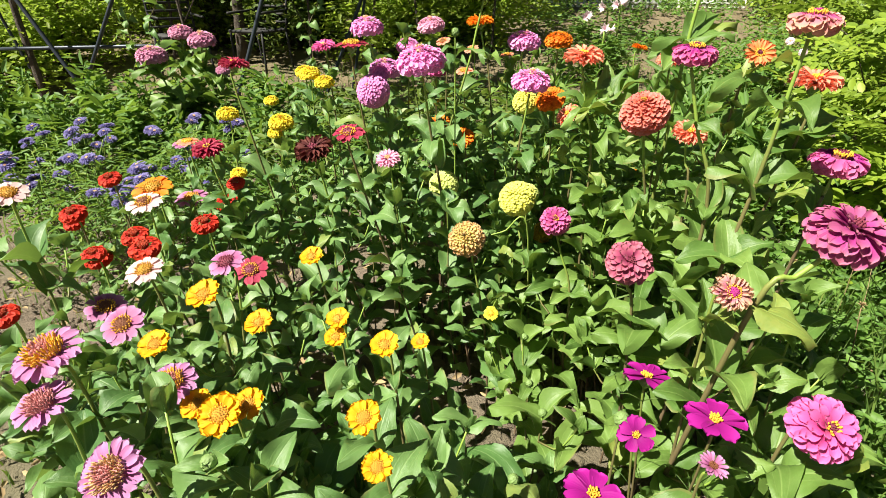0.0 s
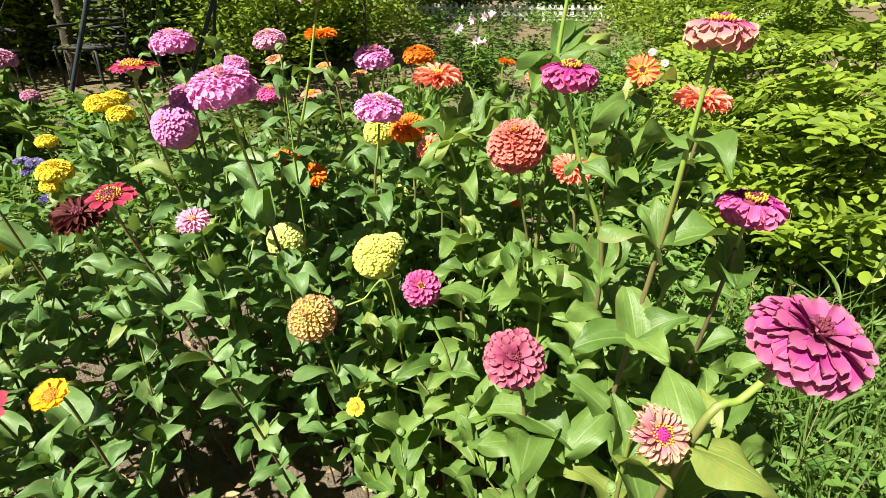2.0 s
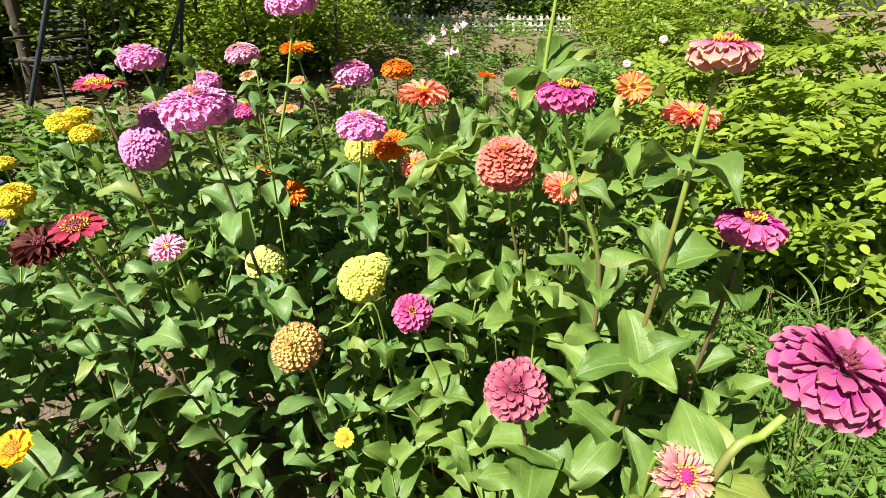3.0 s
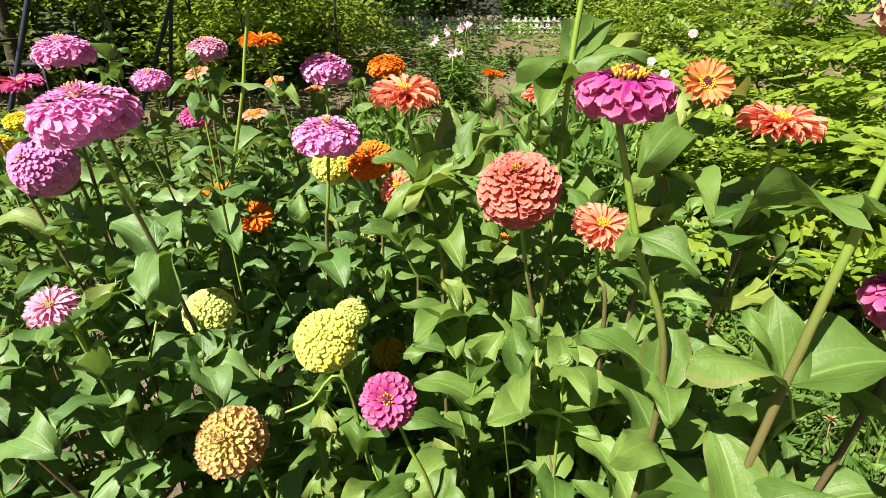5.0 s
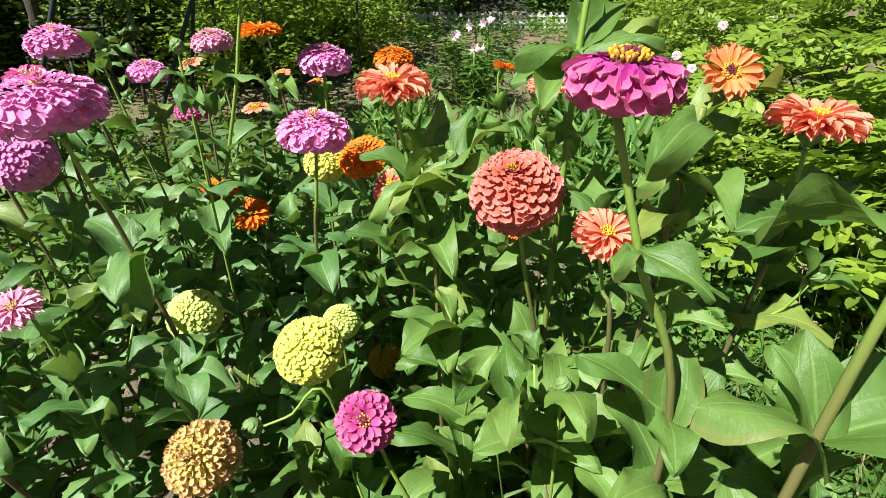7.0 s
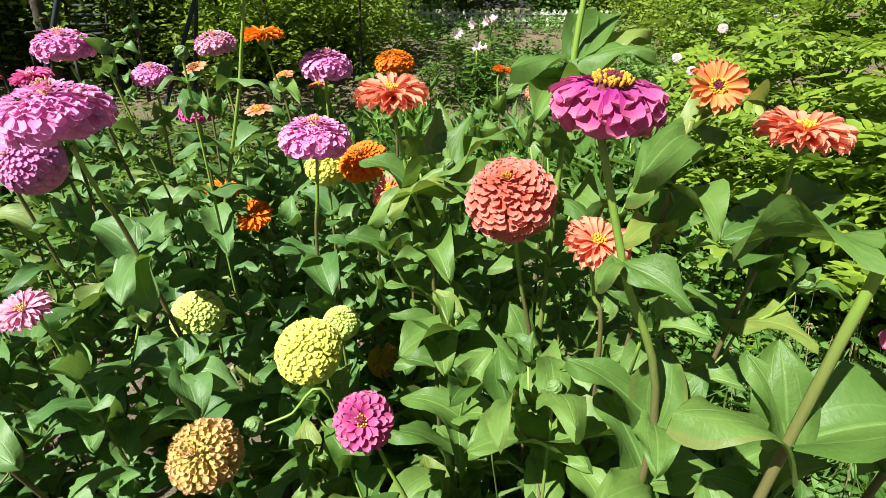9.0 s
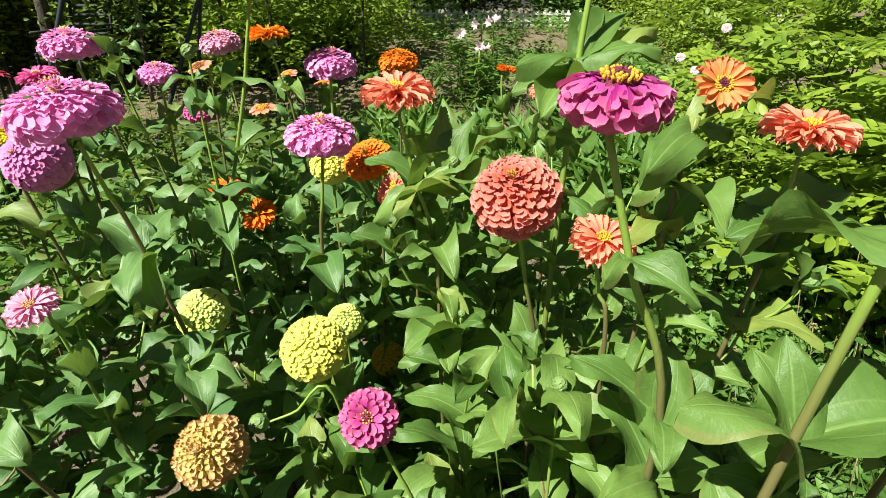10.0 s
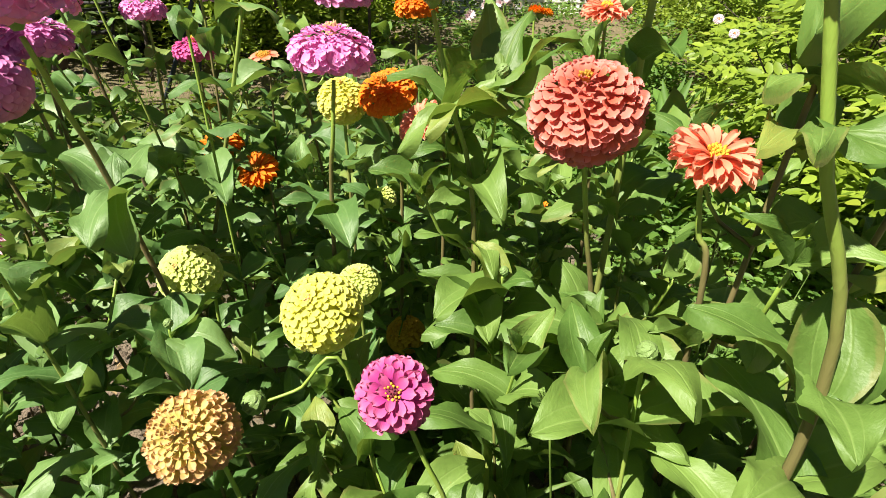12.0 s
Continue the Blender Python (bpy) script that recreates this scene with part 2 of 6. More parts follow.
# petal colours: base, middle, tip
PETAL = {
    "lavender": petal_material("lavender_petal", (0.72, 0.16, 0.46), (0.85, 0.30, 0.64), (0.90, 0.44, 0.78)),
    "lilac": petal_material("lilac_petal", (0.55, 0.12, 0.38), (0.72, 0.24, 0.54), (0.78, 0.33, 0.64)),
    "pink": petal_material("pink_petal", (0.55, 0.04, 0.22), (0.68, 0.10, 0.35), (0.73, 0.18, 0.43)),
    "light_pink": petal_material("light_pink_petal", (0.62, 0.16, 0.34), (0.78, 0.36, 0.52), (0.82, 0.48, 0.62)),
    "magenta": petal_material("magenta_petal", (0.36, 0.012, 0.24), (0.56, 0.06, 0.27), (0.68, 0.22, 0.36)),
    "rose": petal_material("rose_petal", (0.33, 0.012, 0.23), (0.42, 0.045, 0.23), (0.48, 0.18, 0.24)),
    "rose_cream": petal_material("rose_cream_petal", (0.44, 0.03, 0.22), (0.56, 0.17, 0.22), (0.70, 0.46, 0.27)),
    "dusty_rose": petal_material("dusty_rose_petal", (0.30, 0.02, 0.12), (0.43, 0.085, 0.17), (0.51, 0.20, 0.24)),
    "coral": petal_material("coral_petal", (0.72, 0.13, 0.07), (0.84, 0.28, 0.17), (0.86, 0.38, 0.27)),
    "coral_rose": petal_material("coral_rose_petal", (0.50, 0.055, 0.03), (0.66, 0.15, 0.09), (0.74, 0.31, 0.29)),
    "orange": petal_material("orange_petal", (0.60, 0.09, 0.005), (0.80, 0.20, 0.008), (0.85, 0.30, 0.015)),
    "salmon": petal_material("salmon_petal", (0.40, 0.03, 0.24), (0.56, 0.22, 0.25), (0.70, 0.56, 0.31)),
    "lime": petal_material("lime_petal", (0.54, 0.56, 0.05), (0.72, 0.70, 0.10), (0.82, 0.80, 0.24)),
    "lime_green": petal_material("lime_green_petal", (0.40, 0.50, 0.08), (0.58, 0.66, 0.15), (0.70, 0.76, 0.28)),
    "tan": petal_material("tan_petal", (0.50, 0.45, 0.09), (0.64, 0.48, 0.17), (0.70, 0.41, 0.25)),
    "ochre": petal_material("ochre_petal", (0.40, 0.20, 0.02), (0.58, 0.34, 0.03), (0.64, 0.42, 0.06)),
    "yellow": petal_material("yellow_petal", (0.64, 0.26, 0.003), (0.80, 0.43, 0.005), (0.84, 0.48, 0.010)),
    "lemon": petal_material("lemon_petal", (0.66, 0.46, 0.01), (0.82, 0.66, 0.03), (0.86, 0.74, 0.08)),
    "red": petal_material("red_petal", (0.40, 0.010, 0.006), (0.62, 0.025, 0.010), (0.70, 0.06, 0.02)),
    "maroon": petal_material("maroon_petal", (0.045, 0.004, 0.008), (0.10, 0.016, 0.018), (0.22, 0.075, 0.055)),
    "crimson": petal_material("crimson_petal", (0.22, 0.006, 0.04), (0.38, 0.022, 0.075), (0.47, 0.07, 0.11)),
    "white_pink": petal_material("white_pink_petal", (0.58, 0.24, 0.26), (0.70, 0.48, 0.48), (0.74, 0.60, 0.59)),
    "mauve": petal_material("mauve_petal", (0.26, 0.03, 0.12), (0.45, 0.15, 0.33), (0.56, 0.29, 0.49)),
    "pale_lilac": petal_material("pale_lilac_petal", (0.38, 0.085, 0.25), (0.47, 0.17, 0.38), (0.54, 0.29, 0.50)),
    "tangerine": petal_material("tangerine_petal", (0.74, 0.28, 0.04), (0.78, 0.20, 0.07), (0.84, 0.36, 0.17)),
    "cosmos": petal_material("cosmos_petal", (0.21, 0.003, 0.14), (0.34, 0.007, 0.225), (0.41, 0.015, 0.28), 0.25),
    "aster": petal_material("aster_petal", (0.09, 0.075, 0.25), (0.17, 0.145, 0.39), (0.34, 0.31, 0.57)),
    "sedum": petal_material("sedum_petal", (0.42, 0.12, 0.24), (0.58, 0.22, 0.38), (0.66, 0.36, 0.50)),
    "lily": petal_material("lily_petal", (0.70, 0.40, 0.48), (0.80, 0.62, 0.68), (0.84, 0.76, 0.78)),
}

# ---- shapes ----
def mesh_of(name, verts, faces, material, uvs=None, smooth=True):
    me = bpy.data.meshes.new(name)
    me.from_pydata([tuple(v) for v in verts], [], [tuple(f) for f in faces])
    if uvs is not None:
        layer = me.uv_layers.new(name="UVMap")
        loops = np.zeros(len(me.loops), dtype=np.int32)
        me.loops.foreach_get("vertex_index", loops)
        layer.data.foreach_set("uv", np.asarray(uvs, dtype=np.float32)[loops].ravel())
    for m in material if isinstance(material, (list, tuple)) else (material,):
        me.materials.append(m)
    if smooth:
        me.polygons.foreach_set("use_smooth", [True] * len(me.polygons))
    me.update()
    return me


def put(name, mesh, parent=None, m=None, label=""):
    ob = new(name, mesh)
    if parent is not None:
        ob.parent = parent
    if m is not None:
        ob.matrix_basis = m
    return tagged(ob, label=label)


def frame_on(origin, along, up, sx=1.0, sy=1.0, sz=1.0):
    """A matrix whose y axis runs along a direction and whose z axis leans to up."""
    y = Vector(along).normalized()
    x = y.cross(Vector(up))
    if x.length < 1e-5:
        x = y.cross(Vector((0.3, 0.9, 0.2)))
    x.normalize()
    z = x.cross(y)
    return Matrix(((x.x * sx, y.x * sy, z.x * sz, origin[0]), (x.y * sx, y.y * sy, z.y * sz, origin[1]),
                   (x.z * sx, y.z * sy, z.z * sz, origin[2]), (0, 0, 0, 1)))


def blade_grid(nu, nv, shape):
    """A grid of nu x nv cells; shape(u, v) gives the place."""
    verts = [shape(i / nu, j / nv) for j in range(nv + 1) for i in range(nu + 1)]
    uvs = [(i / nu, j / nv) for j in range(nv + 1) for i in range(nu + 1)]
    faces = [(j * (nu + 1) + i, j * (nu + 1) + i + 1, (j + 1) * (nu + 1) + i + 1, (j + 1) * (nu + 1) + i)
             for j in range(nv) for i in range(nu)]
    return verts, faces, uvs


def petal_grid(aspect, curl, cup, tip_at=0.66, notch=0.0, wave=0.0, nu=4, nv=6):
    """A petal of length 1 along y; aspect: its width; curl: how far it bends down; cup: how far its sides rise."""
    def shape(u, t):
        s = 2 * u - 1
        v = 1 - (1 - t) ** 1.55
        w = 0.5 * aspect * (0.34 + 0.66 * math.sin(min(v / tip_at, 1.0) * math.pi / 2)) if v < tip_at else 0.5 * aspect * (0.22 + 0.78 * math.sqrt(max(0.0, 1 - ((v - tip_at) / (1 - tip_at)) ** 2)))
        y = v - 0.05 * s * s * v - notch * v * v * max(0, 1 - abs(s) * 3)
        z = 0.10 * math.sin(v * 2.4) - curl * v ** 2.2 + cup * aspect * s * s * (0.3 + v) + wave * math.sin(7 * s + 3 * v) * v
        return (s * w, y, z)
    return blade_grid(nu, nv, shape)


def leaf_grid(width, droop, fold, twist, wave, nu=6, nv=8):
    """An ovate, clasping zinnia leaf of length 1 along y with a pointed tip; fold: how far its sides rise."""
    def shape(u, t):
        s = 2 * u - 1
        v = 1 - (1 - t) ** 1.4
        past = max(0.0, v - 0.36) / 0.64
        w = 0.5 * width * (0.52 + 0.48 * math.sin(min(1.0, v / 0.36) * math.pi / 2)) * (max(0.0, 1 - past ** 1.9) ** 0.74 + 0.008)
        z = 0.20 * math.sin(v * 1.9) - droop * v ** 2.2 + fold * width * s * s * (0.4 + 0.6 * math.sin(math.pi * v))
        z += wave * (1.3 * math.sin(8 * v + 2.2 * s) * s * s + 0.6 * math.sin(5.5 * v + 1.2) * s) - 0.10 * width * s ** 4
        z -= 0.035 * math.exp(-(s * 5) ** 2) * (1 - v)
        a = twist * v
        x = s * w
        return (x * math.cos(a) - 0.2 * z * math.sin(a), v - 0.03 * s * s - 0.05 * s * s * (1 - v), z + x * math.sin(a))
    return blade_grid(nu, nv, shape)


# width, droop, fold, twist and wave of the leaves of the bed
LEAF_FORMS = ((0.60, 0.28, 0.30, 0.12, 0.06), (0.54, 0.52, 0.20, -0.34, 0.08), (0.64, 0.16, 0.40, 0.24, 0.05), (0.52, 0.66, 0.28, 0.50, 0.08),
              (0.66, 0.38, 0.12, -0.18, 0.10), (0.52, 0.12, 0.48, -0.45, 0.06), (0.58, 0.36, -0.14, 0.28, 0.09), (0.56, 0.44, 0.40, -0.1, 0.11))
SET_FORMS = ((0.62, 0.19, 0.30, 0.10, 0.06), (0.58, 0.19, 0.16, -0.24, 0.09), (0.64, 0.19, 0.38, 0.20, 0.07), (0.60, 0.19, -0.10, 0.15, 0.09))
YOUNG_FORMS = ((0.38, 0.05, 0.30, 0.1, 0.02), (0.42, -0.12, 0.26, -0.2, 0.02))


def leaf_set(material):
    """Leaves of one tone: full-grown ones, well-formed large ones and young ones."""
    full, large, young = ([leaf_grid(*f, *grain) for f in forms] for forms, grain in ((LEAF_FORMS, (6, 8)), (SET_FORMS, (8, 12)), (YOUNG_FORMS, (4, 6))))
    return [[mesh_of("leaf", g[0], g[1], material, g[2]) for g in grids] for grids in (full, large, young)]


TONES = {"warm": leaf_set(LEAF), "cool": leaf_set(COOL_LEAF)}
TONE_MATERIAL = {"warm": LEAF, "cool": COOL_LEAF}
LEAVES = TONES["cool"][0]
LOW_GRIDS = [leaf_grid(*f, 4, 5) for f in LEAF_FORMS]
tone = ["warm"]


def tube(points, radii, sides=6):
    verts, faces, uvs = [], [], []
    n = len(points)
    for k, (p, r) in enumerate(zip(points, radii)):
        d = (points[min(k + 1, n - 1)] - points[max(k - 1, 0)]).normalized()
        x = d.cross(Vector((0.31, 0.95, 0.1))).normalized()
        y = d.cross(x)
        for i in range(sides):
            a = 2 * math.pi * i / sides
            verts.append(p + r * (math.cos(a) * x + math.sin(a) * y))
            uvs.append((i / sides, k / (n - 1)))
    for k in range(n - 1):
        for i in range(sides):
            a, b = k * sides + i, k * sides + (i + 1) % sides
            faces.append((a, b, b + sides, a + sides))
    faces.append(tuple(range(sides))[::-1])
    faces.append(tuple(range((n - 1) * sides, n * sides)))
    return verts, faces, uvs


def join(pieces):
    """Joins (verts, faces, uvs) pieces into one."""
    verts, faces, uvs = [], [], []
    for v, f, u in pieces:
        o = len(verts)
        verts += list(v)
        faces += [tuple(i + o for i in q) for q in f]
        uvs += list(u)
    return verts, faces, uvs


def spline(controls, n):
    """A smooth curve through control points."""
    c = [Vector(p) for p in controls]
    c = [c[0] * 2 - c[1]] + c + [c[-1] * 2 - c[-2]]
    out = []
    spans = len(c) - 3
    for k in range(n + 1):
        t = k / n * spans
        i = min(int(t), spans - 1)
        t -= i
        a, b, d, e = c[i:i + 4]
        out.append(0.5 * (2 * b + (d - a) * t + (2 * a - 5 * b + 4 * d - e) * t * t + (3 * b - a - 3 * d + e) * t ** 3))
    return out


def moved(grid, m):
    return [m @ Vector(v) for v in grid[0]], grid[1], grid[2]


GOLDEN = math.pi * (3 - math.sqrt(5))

# style: petals, lowest and highest tip angle, height, width of a petal, curl, cup, disc radius, disc height, widest point of a petal
STYLES = {
    "dome": (245, -38, 80, 0.68, 0.30, 0.02, 0.15, 0.15, 0.80, 0.76),
    "ball": (290, -66, 84, 0.90, 0.30, 0.02, 0.08, 0.08, 0.95, 0.80),
    "frilled": (250, -62, 83, 0.84, 0.36, -0.02, 0.14, 0.08, 0.95, 0.80),
    "ruffled": (320, -64, 84, 0.88, 0.27, -0.06, 0.24, 0.06, 0.95, 0.72),
    "crown": (56, -52, 30, 0.62, 0.56, 0.12, 0.10, 0.30, 0.95, 0.84),
    "semi": (84, -48, 66, 0.74, 0.45, 0.10, 0.08, 0.18, 0.70, 0.74),
    "flat": (66, -12, 56, 0.52, 0.30, 0.10, 0.10, 0.18, 0.42, 0.80),
    "button": (44, -6, 52, 0.50, 0.34, 0.30, 0.20, 0.36, 0.40, 0.74),
    "aster": (110, -14, 68, 0.48, 0.20, 0.05, 0.06, 0.14, 0.60, 0.80),
    "scabious": (25, -10, 16, 0.34, 0.32, 0.16, 0.07, 0.46, 0.42, 0.78),
    "single": (17, -6, 14, 0.30, 0.42, 0.18, 0.06, 0.44, 0.30, 0.72),
    "cup": (20, 8, 30, 0.45, 0.44, 0.05, 0.12, 0.42, 0.22, 0.80),
    "cactus": (28, 6, 36, 0.46, 0.23, 0.08, 0.10, 0.24, 0.22, 0.80),
    "cosmos": (8, 2, 12, 0.22, 0.62, 0.12, 0.08, 0.17, 0.14, 0.84),
}
# how steeply overlapping petals lie on the head, and their length
SCALES = {"dome": (0.82, 0.55, 0.34), "ball": (0.86, 0.46, 0.42), "frilled": (0.74, 0.64, 0.42), "ruffled": (0.70, 0.68, 0.42), "crown": (0.55, 0.72, 0.74), "semi": (0.46, 0.78, 0.78)}
PETAL_CACHE, DISC_CACHE, HEAD_CACHE = {}, {}, {}


def petal_mesh(style, colour, k):
    key = (style, colour, k)
    if key not in PETAL_CACHE:
        w, curl, cup, tip = (STYLES[style][i] for i in (4, 5, 6, 9))
        g = petal_grid(1.0, curl * (0.7 + 0.5 * k), cup * (1.3 - 0.4 * k), tip, 0.04 * (k == 1), (0.06 if style in ('frilled', 'ruffled') else 0.02) * k)
        PETAL_CACHE[key] = (g, mesh_of("petal", g[0], g[1], PETAL[colour], g[2]))
    return PETAL_CACHE[key]


def petal_places(style, seed):
    """Where the petals of a head of radius 1 sit: matrices, from the rim to the middle."""
    rnd = random.Random(seed)
    count, low, high, height, width, curl, cup, disc, top, tip = STYLES[style]
    s0, s1 = math.sin(radians(low)), math.sin(radians(high))
    out = []
    for i in range(count):
        u = (i + 0.5) / count
        phi = math.asin(s0 + (s1 - s0) * (u ** 1.9 if style == "flat" else u))
        a = i * GOLDEN + rnd.uniform(-0.12, 0.12)
        reach = rnd.uniform(0.98, 1.02) if style == "ball" else rnd.uniform(0.93, 1.05)
        r_tip, z_tip = math.cos(phi) * reach, math.sin(phi) * height * reach
        r0, z0 = disc * 0.8 * (1 - 0.35 * u), -0.22 * (1 - u) * height + top * height * 0.55 * u
        out_dir = Vector((math.cos(a), math.sin(a), 0))
        base = out_dir * r0 + Vector((0, 0, z0))
        point = out_dir * r_tip + Vector((0, 0, z_tip))
        d = point - base
        up = Vector((0, 0, 1)) * math.cos(phi * 0.6) - out_dir * 0.25
        if style in SCALES:
            flat_share, out_share, length = SCALES[style]
            n = (out_dir * math.cos(phi) * height + Vector((0, 0, math.sin(phi)))).normalized()
            t = out_dir * n.z - Vector((0, 0, 1)) * n.dot(out_dir)
            low_part = max(0.0, min(1.0, -phi / 0.5))
            d = (t * flat_share * (1 - 0.35 * low_part) + n * out_share).normalized() * length * (1.0 - (0.55 if count > 200 else 0.30) * u)
            base, up = point - d, n
        side = d.normalized().cross(Vector((0, 0, 1))) * rnd.uniform(-0.18, 0.18)
        wide = width * rnd.uniform(0.88, 1.12) * (1.0 - 0.42 * u if count > 30 else 1.0)
        long = d.length * (1.0 + 0.05 * curl)
        out.append((frame_on(base, d, up + side, wide, long, long), rnd.randrange(2)))
    return out


def disc_mesh(style, floret, ring):
    """The middle of a flower: a low cone with upright florets, the outer ring in its own colour."""
    key = (style, floret.name, ring.name)
    if key in DISC_CACHE:
        return DISC_CACHE[key]
    count, low, high, height, width, curl, cup, disc, top, tip = STYLES[style]
    z0 = top * height * (0.72 if count > 30 else 0.30)
    if style in ("dome", "ball", "frilled", "ruffled"):
        z0 = height * 0.84
    if style == "crown":
        z0 = height * 0.58
    rnd = random.Random(7)
    verts, faces, mats = [], [], []
    rows = 5
    for j in range(rows + 1):
        f = j / rows * math.pi / 2
        for i in range(10):
            a = 2 * math.pi * i / 10
            verts.append((disc * math.cos(f) * math.cos(a), disc * math.cos(f) * math.sin(a), z0 - 0.12 + (0.12 + disc * 0.55) * math.sin(f)))
    for j in range(rows):
        for i in range(10):
            faces.append((j * 10 + i, j * 10 + (i + 1) % 10, (j + 1) * 10 + (i + 1) % 10, (j + 1) * 10 + i))
            mats.append(0)
    many = 130 if style == "scabious" else 60 if disc > 0.2 else 22
    for i in range(many):
        r = disc * math.sqrt((i + 0.5) / many)
        a = i * GOLDEN
        outer = r > disc * 0.62
        z = z0 + disc * 0.5 * (1 - (r / disc) ** 2)
        tall = (0.13 if outer else 0.08) * rnd.uniform(0.7, 1.3)
        w = 0.035 if outer else 0.026
        if style in ("dome", "ball", "frilled", "ruffled"):
            tall, w = 0.13 * rnd.uniform(0.5, 1.3), 0.020
        if style == "scabious":
            outer, tall, w = r > disc * 0.5, 0.24 * rnd.uniform(0.5, 1.4), 0.026
        lean = 0.5 * r / disc
        c = Vector((r * math.cos(a), r * math.sin(a), z))
        axis = Vector((math.cos(a) * lean, math.sin(a) * lean, 1)).normalized()
        x = axis.cross(Vector((math.sin(a), -math.cos(a), 0.2))).normalized()
        y = axis.cross(x)
        o = len(verts)
        for h, ww in ((0, 0.6), (0.75, 1.25), (1.0, 0.5)):
            for k in range(4):
                b = k * math.pi / 2
                verts.append(c + axis * tall * h + (x * math.cos(b) + y * math.sin(b)) * w * ww)
        for h in range(2):
            for k in range(4):
                faces.append((o + h * 4 + k, o + h * 4 + (k + 1) % 4, o + h * 4 + 4 + (k + 1) % 4, o + h * 4 + 4 + k))
                mats.append(1 if outer else 0)
        faces.append((o + 8, o + 9, o + 10, o + 11))
        mats.append(1 if outer else 0)
    me = mesh_of("disc", verts, faces, (floret, ring))
    me.polygons.foreach_set("material_index", mats)
    DISC_CACHE[key] = me
    return me


def calyx_mesh():
    verts, faces = [], []
    profile = ((0.07, -0.52), (0.12, -0.44), (0.24, -0.33), (0.29, -0.20), (0.28, -0.08), (0.18, -0.02))
    for r, z in profile:
        for i in range(12):
            a = 2 * math.pi * i / 12
            rr = r * (1.06 if i % 2 else 0.97)
            verts.append((rr * math.cos(a), rr * math.sin(a), z))
    for j in range(len(profile) - 1):
        for i in range(12):
            faces.append((j * 12 + i, j * 12 + (i + 1) % 12, (j + 1) * 12 + (i + 1) % 12, (j + 1) * 12 + i))
    faces.append(tuple(range(12))[::-1])
    return mesh_of("flower_head", verts, faces, CALYX)


CALYX_MESH = calyx_mesh()


def bud_mesh():
    """A closed green bud, radius 1, with the ridges of its overlapping scales."""
    verts, faces = [], []
    rows, around = 9, 14
    for j in range(rows + 1):
        f = -1.45 + 2.85 * j / rows
        for i in range(around):
            a = 2 * math.pi * (i + 0.5 * (j % 2)) / around
            r = math.cos(f) * (0.92 if (i + j) % 2 else 1.04) + 0.05
            verts.append((r * math.cos(a), r * math.sin(a), math.sin(f) * 1.1))
    for j in range(rows):
        for i in range(around):
            faces.append((j * around + i, j * around + (i + 1) % around, (j + 1) * around + (i + 1) % around, (j + 1) * around + i))
    faces.append(tuple(range(around))[::-1])
    faces.append(tuple(range(rows * around, (rows + 1) * around)))
    return mesh_of("bud", verts, faces, CALYX, smooth=False)


BUD_MESH = bud_mesh()


CORES = {"dome": 0.62, "ball": 0.74, "frilled": 0.70, "ruffled": 0.72}
CORE_CACHE = {}


def core_mesh(style, colour):
    """The tightly packed inner petals of a double head: a lumpy dome."""
    if (style, colour) not in CORE_CACHE:
        r, height = CORES[style], STYLES[style][3]
        verts, faces, uvs = [], [], []
        for j in range(10):
            f = -1.1 + 2.65 * j / 9
            for i in range(20):
                a = 2 * math.pi * (i + 0.5 * (j % 2)) / 20
                b = r * (1.06 if (i + j) % 2 else 0.95)
                verts.append((b * math.cos(f) * math.cos(a), b * math.cos(f) * math.sin(a), b * math.sin(f) * height * 1.08))
                uvs.append((i / 20, 0.35))
        for j in range(9):
            for i in range(20):
                faces.append((j * 20 + i, j * 20 + (i + 1) % 20, (j + 1) * 20 + (i + 1) % 20, (j + 1) * 20 + i))
        CORE_CACHE[(style, colour)] = mesh_of("inner_petals", verts, faces, PETAL[colour], uvs)
    return CORE_CACHE[(style, colour)]


def flower_head(parent, at, axis, diameter, style, colour, floret, ring, single_petals, spin):
    """A head of a flower under its plant: calyx, disc and petals."""
    r = diameter / 2 * {"dome": 0.92, "frilled": 0.88, "ruffled": 0.88, "semi": 0.92, "crown": 0.96}.get(style, 1.0)
    z = Vector(axis).normalized()
    m = Matrix.Translation(at) @ z.to_track_quat("Z", "Y").to_matrix().to_4x4() @ Matrix.Rotation(spin, 4, "Z") @ Matrix.Scale(r, 4)
    head = put("flower_head", CALYX_MESH, parent, m)
    put("disc", disc_mesh(style, floret, ring), head, None, "")
    if style in CORES:
        put("inner_petals", core_mesh(style, colour), head)
    places = petal_places(style, int(spin * 1000) if single_petals else int(spin * 10) % 3)
    if single_petals:
        for pm, k in places:
            put("petal", petal_mesh(style, colour, k)[1], head, pm)
    else:
        key = (style, colour, int(spin * 10) % 3)
        if key not in HEAD_CACHE:
            w, curl, cup, tip = (STYLES[style][i] for i in (4, 5, 6, 9))
            plain = petal_grid(1.0, curl, cup, tip, 0.02, 0.0, 2, 4)
            v, f, u = join([moved(plain, pm) for pm, k in places])
            HEAD_CACHE[key] = mesh_of("petals", v, f, PETAL[colour], u)
        tagged(put("petals", HEAD_CACHE[key], head), kind="stuff")
    return head


